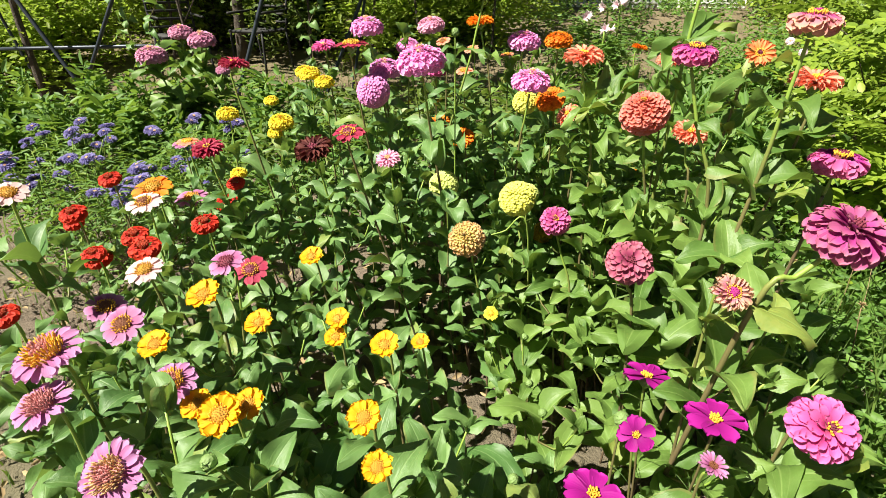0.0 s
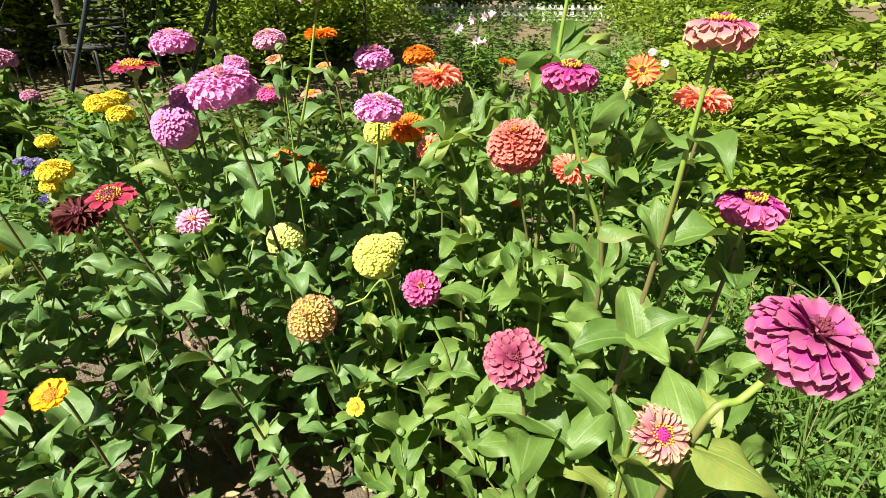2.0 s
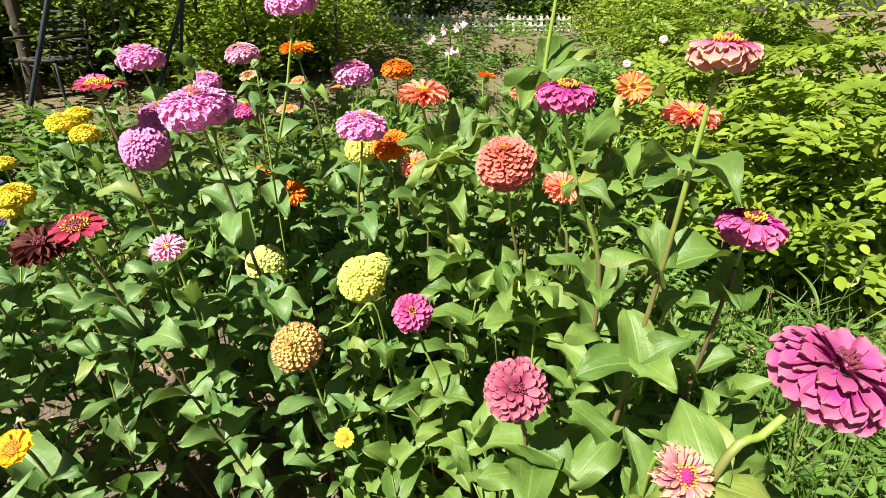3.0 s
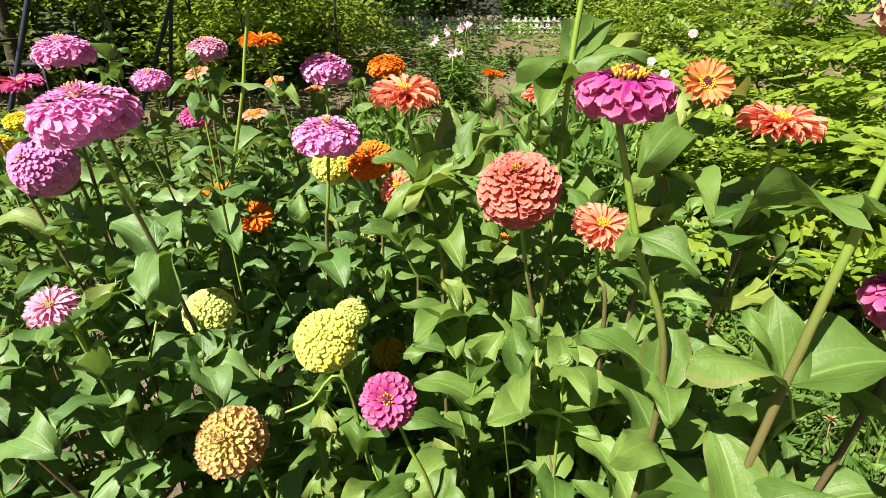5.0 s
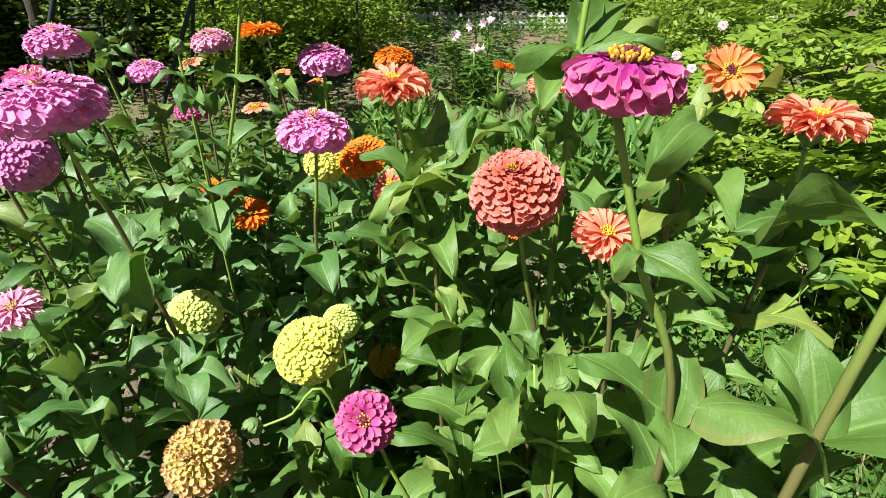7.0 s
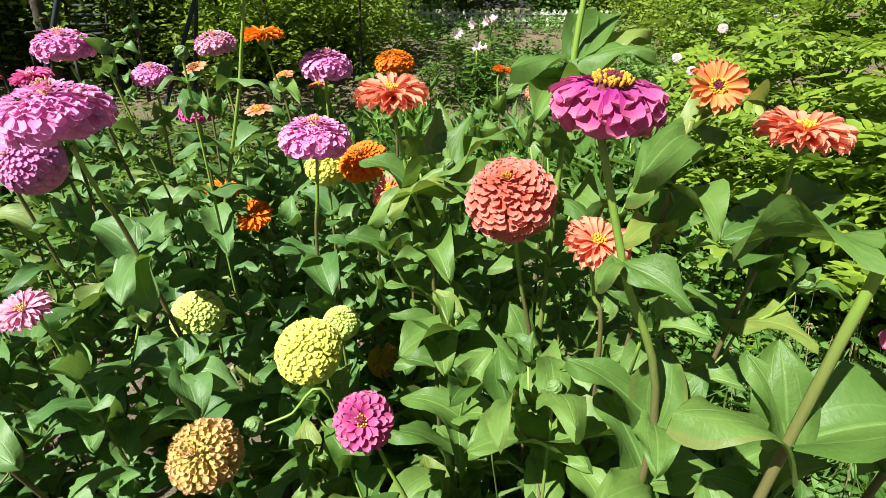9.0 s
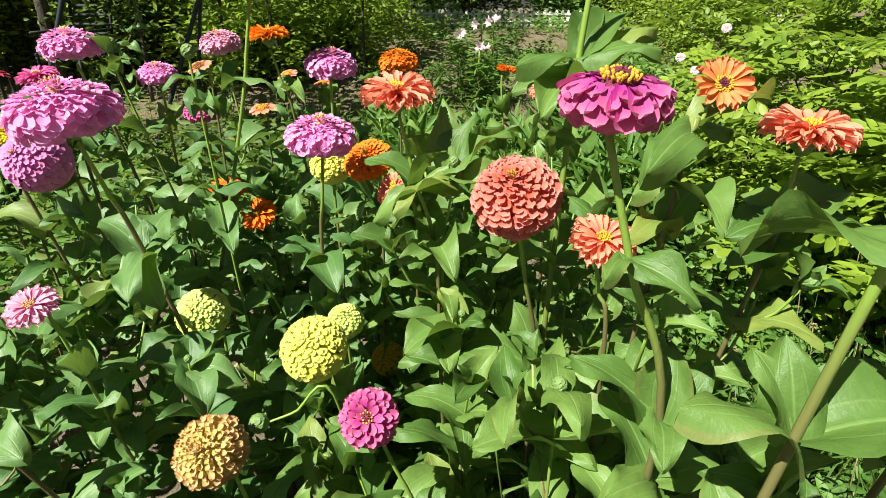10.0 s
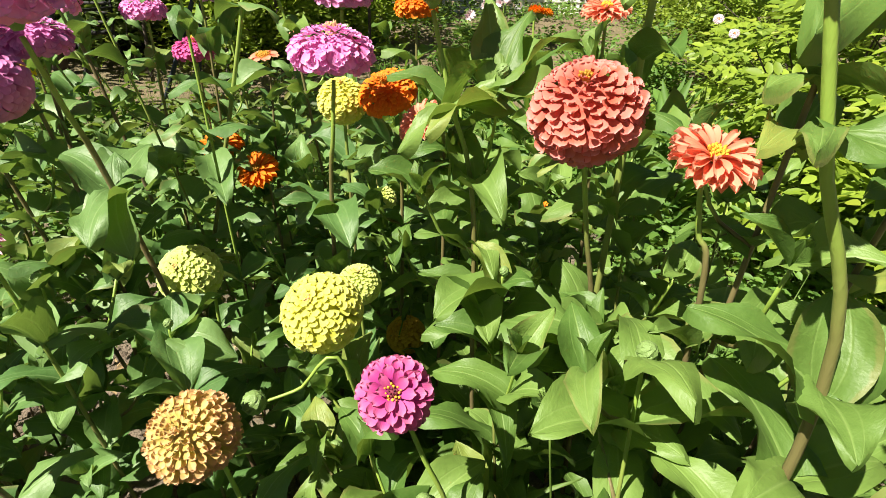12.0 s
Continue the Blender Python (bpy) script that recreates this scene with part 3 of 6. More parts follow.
def leaf_pair(parent, rnd, at, axis, azimuth, size, lift=35, young=False, bag=None):
    """Two opposite leaves at a node of a stem; with a bag they go into the joined lower foliage."""
    for k in range(2):
        a = azimuth + k * math.pi + rnd.uniform(-0.25, 0.25)
        o = Vector((math.cos(a), math.sin(a), 0))
        e = radians(lift + rnd.uniform(-18, 18))
        d = o * math.cos(e) + Vector(axis) * math.sin(e)
        s = size * rnd.uniform(0.82, 1.15)
        w = s * rnd.uniform(0.9, 1.12)
        m = frame_on(at, d, Vector(axis) + o * rnd.uniform(-0.2, 0.2), w, s, s)
        pick = rnd.randrange(2 if young else len(LEAVES))
        if bag is not None:
            bag.append(moved(LOW_GRIDS[pick], m))
        else:
            put("leaf", TONES[tone[0]][2 if young else 0][pick], parent, m)


def set_leaf(parent, rnd, at, azimuth, lift, length, wide=1.0):
    """One leaf that points where it is told to."""
    a, e = azimuth, radians(lift)
    o = Vector((math.cos(a), math.sin(a), 0))
    d = o * math.cos(e) + Vector((0, 0, math.sin(e)))
    up = Vector((-0.12, -0.12, 1)) + Vector((rnd.uniform(-0.3, 0.3), rnd.uniform(-0.3, 0.3), 0))
    put("leaf", rnd.choice(TONES[tone[0]][1]), parent, frame_on(at, d, up, length * rnd.uniform(0.95, 1.08) * wide, length, length))


def shoot(parent, rnd, start, azimuth, length, size, bag=None):
    """A side shoot with its own leaves, ending in a tuft or bud."""
    o = Vector((math.cos(azimuth), math.sin(azimuth), 0))
    end = start + o * length * 0.62 + Vector((0, 0, length * 0.8))
    pts = spline([start, start + o * length * 0.38 + Vector((0, 0, length * 0.25)), end], 5)
    v, f, u = tube(pts, [0.0022, 0.0021, 0.002, 0.0019, 0.0018, 0.0016], 5)
    put("side_stem", mesh_of("side_stem", v, f, STEM, [(a, 0.45 + 0.5 * b) for a, b in u]), parent)
    d = (pts[-1] - pts[-2]).normalized()
    b = rnd.uniform(0, 3.1)
    if length > 0.10:
        leaf_pair(parent, rnd, pts[3], d, b, size * 0.85, 35, bag=bag)
    leaf_pair(parent, rnd, end, d, b + 1.5, size * 0.72, 42, bag=bag)
    leaf_pair(parent, rnd, end, d, b + 0.1, size * 0.42, 62, True, bag=bag)
    if rnd.random() < 0.12:
        put("bud", BUD_MESH, parent, Matrix.Translation(end + d * 0.012) @ Matrix.Scale(rnd.uniform(0.006, 0.010), 4))


COUNT = [0]


def zinnia(head, diameter, style, colour, label, floret=None, ring=None, axis=None, via=None, base=None, bare=0.11,
           leaf=0.074, step=0.08, shoots=2, single_petals=False, thick=None, nodes=None, name="zinnia", category="zinnia", top_bud=False, low=0.10, leaves=(), green=0.07):
    """A flowering plant: a stem from the ground to its head, opposite leaves at its nodes, side shoots."""
    COUNT[0] += 1
    rnd = random.Random(COUNT[0] * 17)
    head = Vector(head)
    if base is None:
        lean = (head - Vector(via)) / (head.z - via[2]) * head.z * 0.6 if via is not None else Vector((rnd.uniform(-0.09, 0.03), rnd.uniform(-0.07, 0.05), 0))
        base = (head.x - lean.x, head.y - lean.y)
    if head.y > 1.45:
        shoots, low = min(shoots, 1), 0.24
    # left plants take the painted sky tint, right ones the backlit tint
    tone[0] = "cool" if base[0] < 0.22 + rnd.uniform(-0.1, 0.1) else "warm"
    plant = tagged(new(name), label, category, "flowers in the bed")
    ground = Vector((base[0], base[1], -0.01))
    plant.matrix_basis = Matrix.Translation(ground)
    if axis is None:
        axis = (-0.18 + rnd.uniform(-0.2, 0.2), -0.30 + rnd.uniform(-0.2, 0.2), 1.0)
    axis = Vector(axis).normalized()
    thick = thick or (0.0016 + 0.011 * diameter)
    neck = head - axis * diameter * 0.28
    below = neck - axis * 0.035 - Vector((0, 0, 0.012))
    if via is not None:
        below = neck.lerp(Vector(via), 0.4) - axis * 0.003
    controls = [ground, ground.lerp(below, 0.45) + Vector((rnd.uniform(-0.015, 0.015), rnd.uniform(-0.015, 0.015), 0))]
    if via is not None:
        controls.append(Vector(via))
    controls += [below, neck]
    pts = [p - ground for p in spline(controls, 22)]
    v, f, u = tube(pts, [thick * (1.35 - 0.5 * k / 22) for k in range(23)], 7)
    if name == "zinnia_stalk" or head.z > 1.03:
        low_green = 0.45 if name == "zinnia_stalk" else green
        u = [(a, low_green + (1 - low_green) * b) for a, b in u]
    put("stem", mesh_of("stem", v, f, STEM, u), plant)
    if not top_bud:
        flower_head(plant, head - ground, axis, diameter, style, colour, floret or YELLOW_FLORET, ring or floret or YELLOW_FLORET, single_petals, rnd.uniform(0, 6.2))
    else:
        put("bud", BUD_MESH, plant, Matrix.Translation(head - ground) @ Matrix.Scale(diameter / 2, 4))
    # nodes, from the top down
    if nodes is None:
        z, nodes, a = head.z - bare, [], rnd.uniform(0, 3.1)
        if leaves:
            z = min(node[2] for node, *_ in leaves) - step
        while z > low:
            nodes.append((z, a, leaf * rnd.uniform(0.85, 1.15)))
            z -= step * rnd.uniform(0.85, 1.2)
            a += 1.57 + rnd.uniform(-0.3, 0.3)
    for node, *aims in leaves:
        for a, lift, length in aims:
            set_leaf(plant, rnd, Vector(node) - ground, a, lift, length, 1.0 if node[2] < 0.84 else 0.70)
    bag, cut = [], 0.27 + 0.20 * max(0.0, min(1.0, (head.y - 0.9) / 0.7))
    for k, (z, a, size, *more) in enumerate(nodes):
        into = bag if z < cut else None
        p = min(pts, key=lambda q: abs(q.z - z - ground.z * -1 + 0.0))
        i = max(1, min(21, pts.index(p)))
        d = (pts[i + 1] - pts[i - 1]).normalized()
        leaf_pair(plant, rnd, p, d, a, size, more[0] if more else 20 if k else 30, bag=into)
        if 0 < k <= shoots:
            shoot(plant, rnd, p, a + rnd.choice((0.2, 3.3)), rnd.uniform(0.08, 0.16), leaf, into)
    if bag:
        v, f, u = join(bag)
        tagged(put("lower_foliage", mesh_of("lower_foliage", v, f, TONE_MATERIAL[tone[0]], u), plant), kind="stuff")
    return plant


def leafy_plant(x, y, height, rnd, leaf=0.075, shoots=2, label="leafy green zinnia plant without open flowers in the bed"):
    """A plant of the bed that carries leaves and buds alone."""
    return zinnia((x, y, height), 0.016, "dome", "lime", label, base=(x + rnd.uniform(-0.06, 0.06), y + rnd.uniform(-0.06, 0.06)),
                  bare=0.012, leaf=leaf, shoots=shoots, top_bud=True, axis=(0, 0, 1), name="zinnia_plant", category="plant")


def leaf_cloud(seed, centres, spread, per, size, aspect=0.5, flat=0.35, fold=0.25, lift=0.0):
    """Many small folded leaves in clumps round the centres."""
    rng = np.random.default_rng(seed)
    c = np.repeat(np.asarray(centres, dtype=float), per, axis=0)
    n = len(c)
    p = c + rng.normal(0, 1, (n, 3)) * spread
    p[:, 2] = np.maximum(p[:, 2], 0.03)
    d = rng.normal(0, 1, (n, 3))
    d[:, 2] = d[:, 2] * flat + lift
    d /= np.linalg.norm(d, axis=1)[:, None]
    up = np.array([-0.25, -0.15, 1.0]) + rng.normal(0, 0.55, (n, 3))
    x = np.cross(d, up)
    x /= np.linalg.norm(x, axis=1)[:, None]
    z = np.cross(x, d)
    s = size * rng.uniform(0.6, 1.25, n)[:, None]
    w = s * aspect * 0.5
    verts = np.stack([p, p + d * s * 0.3 + x * w * 0.85 + z * w * fold, p + d * s * 0.68 + x * w * 0.8 + z * w * fold, p + d * s - z * s * 0.08,
                      p + d * s * 0.68 - x * w * 0.8 + z * w * fold, p + d * s * 0.3 - x * w * 0.85 + z * w * fold], 1).reshape(-1, 3)
    base = np.arange(n)[:, None] * 6
    faces = np.concatenate([base + np.array([0, 1, 2, 3]), base + np.array([0, 3, 4, 5])], 0)
    uvs = np.tile(np.array([(0.5, 0), (1, 0.3), (1, 0.7), (0.5, 1), (0, 0.7), (0, 0.3)]), (n, 1))
    return verts, faces, uvs


def big_mesh(name, verts, faces, material, uvs=None):
    me = bpy.data.meshes.new(name)
    verts, faces = np.asarray(verts, dtype=np.float32), np.asarray(faces, dtype=np.int32)
    k = faces.shape[1]
    me.vertices.add(len(verts))
    me.vertices.foreach_set("co", verts.ravel())
    me.loops.add(faces.size)
    me.loops.foreach_set("vertex_index", faces.ravel())
    me.polygons.add(len(faces))
    me.polygons.foreach_set("loop_start", np.arange(0, faces.size, k, dtype=np.int32))
    if uvs is not None:
        layer = me.uv_layers.new(name="UVMap")
        layer.data.foreach_set("uv", np.asarray(uvs, dtype=np.float32)[faces.ravel()].ravel())
    me.materials.append(material)
    me.update(calc_edges=True)
    me.validate()
    return me

# ---- the ground ----
def rise(y):
    """The garden climbs gently towards the fence."""
    t = max(0.0, min(1.0, (y - 3.8) / 6.4))
    return 0.76 * t * t * (3 - 2 * t)


def ground_height(x, y):
    near = max(0.0, 1 - max(abs(x), abs(y - 1.5)) / 9)
    return rise(y) + near * (0.035 * noise.noise((x * 1.7, y * 1.7, 0.3)) + 0.016 * noise.noise((x * 7, y * 7, 2.0)) + 0.008 * noise.noise((x * 19, y * 19, 5.0)))


def build_ground():
    def ticks(lo, hi, fine_lo, fine_hi, fine):
        out = [fine_lo + fine * k for k in range(int((fine_hi - fine_lo) / fine) + 1)]
        step, v = fine, fine_hi
        while v < hi:
            step *= 1.35
            v += step
            out.append(v)
        step, v = fine, fine_lo
        while v > lo:
            step *= 1.35
            v -= step
            out.insert(0, v)
        return out
    xs, ys = ticks(-400, 400, -2.2, 2.2, 0.04), ticks(-400, 600, 0.2, 3.6, 0.04)
    verts = np.array([(x, y, ground_height(x, y)) for y in ys for x in xs])
    w = len(xs)
    faces = np.array([(j * w + i, j * w + i + 1, j * w + w + i + 1, j * w + w + i) for j in range(len(ys) - 1) for i in range(w - 1)])
    g = tagged(new("ground", big_mesh("ground", verts, faces, SOIL)), "dry crumbly brown garden soil with weeds", "ground", kind="structure")
    return g


build_ground()

# ---- flowers of the bed, back to front ----
LAV = "lavender-pink double zinnia on a tall green stem"
zinnia((-0.230, 1.665, 0.976), 0.104, "dome", "lavender", "pink double zinnia with a flat domed head", PALE_FLORET, via=(-0.194, 1.665, 0.817), axis=(-0.05, -0.05, 1))
zinnia((-0.040, 1.179, 0.939), 0.113, "dome", "lavender", LAV, PALE_FLORET, axis=(-0.10, -0.06, 1), via=(-0.020, 1.220, 0.756), base=(0.09, 1.25), single_petals=True,
       leaves=[((-0.020, 1.220, 0.756), (2.49, 20, 0.085), (1.31, 20, 0.085), (4.71, -20, 0.085), (5.11, -40, 0.085), (1.7, 40, 0.05))],
       nodes=[(0.60, 0.2, 0.075), (0.44, 0.9, 0.08), (0.34, 2.4, 0.08), (0.24, 0.8, 0.075)])
zinnia((-0.175, 1.351, 0.848), 0.086, "ball", "lilac", "lilac double zinnia nodding to one side", PALE_FLORET, axis=(-0.35, -0.7, 0.6), base=(-0.06, 1.4), bare=0.14)
zinnia((-0.150, 1.42, 0.890), 0.092, "dome", "lilac", LAV, PALE_FLORET, axis=(0, -0.1, 1))
zinnia((-0.051, 2.049, 0.956), 0.108, "dome", "light_pink", "light pink double zinnia on a tall stem", PALE_FLORET, axis=(-0.1, -0.1, 1))
zinnia((0.114, 1.683, 0.991), 0.086, "flat", "orange", "orange double zinnia on a tall bent stem", GOLD_FLORET, axis=(-0.05, -0.05, 1), via=(0.145, 1.683, 0.833))
zinnia((0.232, 1.549, 0.946), 0.097, "dome", "lavender", LAV, PALE_FLORET, axis=(0.08, -0.08, 1), bare=0.16)
zinnia((0.215, 1.258, 0.884), 0.096, "dome", "lavender", LAV, PALE_FLORET, axis=(0.04, -0.05, 1), via=(0.198, 1.275, 0.707), base=(0.16, 1.30), bare=0.15, leaf=0.076, single_petals=True,
       leaves=[((0.198, 1.275, 0.707), (2.88, 10, 0.075), (4.97, -20, 0.085), (3.93, -10, 0.06))])
zinnia((0.309, 1.162, 0.952), 0.086, "flat", "coral", "coral-orange semi-double zinnia with a yellow middle", YELLOW_FLORET, axis=(-0.05, -0.22, 1), via=(0.353, 1.162, 0.731), base=(0.42, 1.18), single_petals=True)
zinnia((0.384, 1.834, 0.922), 0.098, "dome", "orange", "orange double zinnia with a domed head", GOLD_FLORET, axis=(0, -0.05, 1))
zinnia((0.425, 1.073, 0.852), 0.108, "frilled", "coral_rose", "large coral and rose double zinnia, ball-shaped", GOLD_FLORET, axis=(-0.30, -0.45, 1), via=(0.480, 1.105, 0.602), base=(0.52, 1.14), bare=0.20, leaf=0.072, single_petals=True,
       leaves=[((0.480, 1.105, 0.602), (4.19, 0, 0.10), (1.83, 40, 0.09), (4.84, 20, 0.08))])
zinnia((0.405, 0.855, 0.990), 0.070, "crown", "magenta", "magenta semi-double zinnia with a yellow-ringed purple middle", PLUM_FLORET, YELLOW_FLORET, axis=(0.0, -0.10, 1), via=(0.479, 0.845, 0.739), base=(0.56, 0.86), leaf=0.076, single_petals=True, thick=0.0030, shoots=1,
       leaves=[((0.427, 0.853, 0.887), (5.37, -20, 0.058), (3.93, 0, 0.041)), ((0.479, 0.845, 0.739), (4.19, 0, 0.055), (2.36, 20, 0.083), (0.92, 50, 0.062), (0.26, 40, 0.065)),
               ((0.494, 0.850, 0.659), (1.83, 30, 0.090), (0.0, 0, 0.068), (3.53, 20, 0.077))],
       nodes=[(0.56, 2.0, 0.095), (0.45, 0.4, 0.09), (0.33, 1.9, 0.09)])
zinnia((0.574, 0.978, 0.978), 0.056, "cactus", "tangerine", "orange-coral single zinnia with quilled petals", PLUM_FLORET, YELLOW_FLORET, axis=(-0.25, -0.85, 0.65), via=(0.558, 0.987, 0.90), base=(0.52, 1.02), bare=0.06, leaf=0.072, single_petals=True,
       leaves=[((0.560, 0.985, 0.939), (0.26, 10, 0.105), (3.8, -10, 0.105), (0.26, -10, 0.06)), ((0.556, 0.990, 0.886), (4.58, -10, 0.095), (3.53, 0, 0.063))])
zinnia((0.706, 1.004, 0.925), 0.093, "flat", "coral", "coral-pink flat semi-double zinnia with one drooping petal", YELLOW_FLORET, axis=(-0.03, -0.12, 1), via=(0.710, 1.006, 0.826), base=(0.66, 1.04), bare=0.13, leaf=0.081, single_petals=True,
       leaves=[((0.710, 1.006, 0.826), (0.0, 20, 0.085), (5.89, 0, 0.085), (1.57, 0, 0.077), (3.3, -5, 0.08))])
zinnia((0.496, 0.737, 1.041), 0.068, "crown", "rose_cream", "dusty rose zinnia with cream-tipped petals and a purple middle", MAGENTA_FLORET, YELLOW_FLORET, axis=(0.0, -0.05, 1), via=(0.492, 0.751, 0.812), base=(0.41, 0.74), thick=0.0029, leaf=0.076, single_petals=True,
       leaves=[((0.496, 0.744, 0.941), (1.75, -25, 0.085), (4.71, -20, 0.075)), ((0.492, 0.751, 0.812), (3.01, 20, 0.08), (6.02, 10, 0.085), (1.44, 60, 0.060), (1.96, 50, 0.055)),
               ((0.471, 0.730, 0.701), (4.71, 10, 0.065), (3.01, -10, 0.080), (1.44, 40, 0.072), (6.02, 30, 0.066)), ((0.452, 0.733, 0.583), (2.36, 20, 0.077), (3.53, -30, 0.083))],
       nodes=[(0.50, 0.8, 0.08), (0.38, 2.3, 0.09), (0.26, 0.7, 0.085)])
zinnia((0.615, 0.763, 0.845), 0.080, "crown", "magenta", "purple-magenta semi-double zinnia with a yellow crown", PLUM_FLORET, YELLOW_FLORET, axis=(0, -0.12, 1), via=(0.605, 0.763, 0.748), base=(0.58, 0.8), bare=0.12, single_petals=True)
zinnia((0.479, 0.540, 0.832), 0.097, "semi", "rose", "large rose-magenta zinnia with a spent brown middle", PLUM_FLORET, PLUM_FLORET, axis=(0.15, -0.28, 0.9), via=(0.408, 0.550, 0.729), base=(0.33, 0.60), leaves=[((0.408, 0.550, 0.729), (1.31, 20, 0.075), (5.63, -20, 0.080))], nodes=[(0.62, 1.7, 0.08), (0.50, 0.2, 0.08), (0.38, 1.8, 0.08)], leaf=0.081, single_petals=True, thick=0.0034)
zinnia((0.320, 0.742, 0.683), 0.082, "semi", "dusty_rose", "dusky rose double zinnia with a plum middle", PLUM_FLORET, axis=(-0.05, -0.75, 0.75), via=(0.352, 0.768, 0.562), base=(0.40, 0.78), bare=0.12, leaf=0.072, single_petals=True,
       leaves=[((0.352, 0.768, 0.562), (5.37, -10, 0.08), (2.88, -10, 0.08)), ((0.360, 0.765, 0.509), (3.14, 10, 0.075), (5.11, 20, 0.072))])
zinnia((0.374, 0.547, 0.750), 0.050, "button", "salmon", "salmon-cream striped zinnia with a magenta middle", MAGENTA_FLORET, YELLOW_FLORET, axis=(0.0, -0.72, 0.75), base=(0.39, 0.62), bare=0.07, leaf=0.062, single_petals=True)
zinnia((0.247, 0.985, 0.648), 0.071, "semi", "magenta", "bright magenta double zinnia with yellow florets", PLUM_FLORET, YELLOW_FLORET, axis=(-0.12, -0.68, 0.75), via=(0.298, 0.988, 0.465), base=(0.36, 1.0), bare=0.15, leaf=0.068, single_petals=True,
       leaves=[((0.298, 0.988, 0.465), (3.67, -10, 0.06), (0.79, 20, 0.06), (5.6, 5, 0.06))])
zinnia((0.184, 1.131, 0.639), 0.085, "ball", "lime", "pale lime-yellow ball-shaped double zinnia", PALE_FLORET, axis=(-0.30, -0.45, 0.8), base=(0.24, 1.2), bare=0.12, leaf=0.068, single_petals=True)
zinnia((0.224, 1.225, 0.615), 0.055, "ball", "lime_green", "lime-green double zinnia half hidden behind another", PALE_FLORET, axis=(0, -0.2, 1))
zinnia((0.063, 1.045, 0.574), 0.089, "ruffled", "tan", "fading tan and apricot ball-shaped double zinnia", PALE_FLORET, axis=(-0.25, -0.55, 0.75), via=(0.100, 1.045, 0.40), base=(0.13, 1.06), bare=0.14, leaf=0.072, single_petals=True)
zinnia((0.007, 1.293, 0.612), 0.079, "ball", "lime_green", "lime-green ball-shaped double zinnia", PALE_FLORET, axis=(-0.2, -0.6, 0.7), bare=0.1)
zinnia((-0.120, 1.144, 0.732), 0.060, "flat", "light_pink", "small light pink semi-double zinnia", PALE_FLORET, axis=(-0.1, -0.45, 1), bare=0.12)
zinnia((0.062, 1.565, 0.667), 0.078, "flat", "orange", "orange semi-double zinnia among leaves", GOLD_FLORET, axis=(-0.2, -0.6, 0.8))
zinnia((-0.113, 1.720, 0.919), 0.078, "dome", "lavender", LAV, PALE_FLORET, axis=(0, -0.1, 1))
zinnia((-0.428, 1.923, 0.900), 0.090, "flat", "pink", "bright pink semi-double zinnia behind others", PALE_FLORET, axis=(-0.1, -0.2, 1))
SMALL = "small orange zinnia with a brown cone"
zinnia((0.001, 1.588, 0.946), 0.045, "single", "coral", SMALL, BROWN_FLORET, GOLD_FLORET)
zinnia((-0.022, 1.637, 0.858), 0.070, "dome", "pink", "pink double zinnia between tall stems", YELLOW_FLORET, axis=(0, -0.1, 1))
zinnia((0.068, 1.783, 0.836), 0.062, "single", "coral", SMALL, GOLD_FLORET, GOLD_FLORET)
zinnia((0.206, 1.761, 0.890), 0.046, "single", "coral", SMALL, GOLD_FLORET, GOLD_FLORET)
zinnia((0.102, 2.089, 0.873), 0.058, "single", "coral", SMALL, GOLD_FLORET, GOLD_FLORET)
zinnia((0.311, 1.257, 0.808), 0.064, "flat", "coral", "coral zinnia turned away behind leaves", YELLOW_FLORET, axis=(-0.55, -0.3, 0.7), bare=0.06)
zinnia((0.347, 1.367, 0.678), 0.058, "ball", "lime_green", "lime-green double zinnia low among leaves", PALE_FLORET, axis=(-0.1, -0.4, 1))
zinnia((0.279, 1.330, 0.830), 0.080, "dome", "orange", "deep orange double zinnia behind another stem", GOLD_FLORET, axis=(-0.3, -0.35, 0.9))
zinnia((0.291, 1.328, 0.455), 0.062, "ball", "ochre", "ochre-yellow double zinnia low in the bed", GOLD_FLORET, axis=(-0.1, -0.5, 0.8), bare=0.10)
zinnia((0.558, 1.321, 0.926), 0.066, "flat", "coral", "coral zinnia half hidden by leaves", YELLOW_FLORET, axis=(-0.2, -0.3, 1))
zinnia((0.221, 1.371, 0.815), 0.066, "ball", "lime", "lime-yellow double zinnia behind a stem", PALE_FLORET, axis=(0, -0.3, 1))
zinnia((0.270, 1.507, 0.619), 0.058, "ball", "lime_green", "lime-green double zinnia low among leaves", PALE_FLORET, axis=(0, -0.4, 1))
zinnia((-0.010, 1.655, 0.692), 0.082, "flat", "orange", "orange semi-double zinnia among leaves", GOLD_FLORET, axis=(0, -0.25, 1))
zinnia((0.596, 1.555, 0.551), 0.062, "flat", "orange", "orange zinnia low among leaves", GOLD_FLORET, axis=(-0.2, -0.5, 0.9))
zinnia((0.483, 0.980, 0.835), 0.068, "flat", "coral", "coral-pink semi-double zinnia with a yellow middle", YELLOW_FLORET, axis=(0.0, -0.40, 0.9), via=(0.504, 0.98, 0.713), base=(0.56, 1.0), bare=0.16, single_petals=True)
zinnia((0.603, 1.676, 0.917), 0.051, "flat", "orange", "small orange zinnia seen from its side", GOLD_FLORET, axis=(0.2, 0.0, 1))
zinnia((0.122, 0.999, 0.402), 0.036, "single", "lemon", "tiny yellow zinnia with pink-tinged petals", YELLOW_FLORET, axis=(-0.1, -0.6, 0.8), bare=0.07, leaf=0.060)
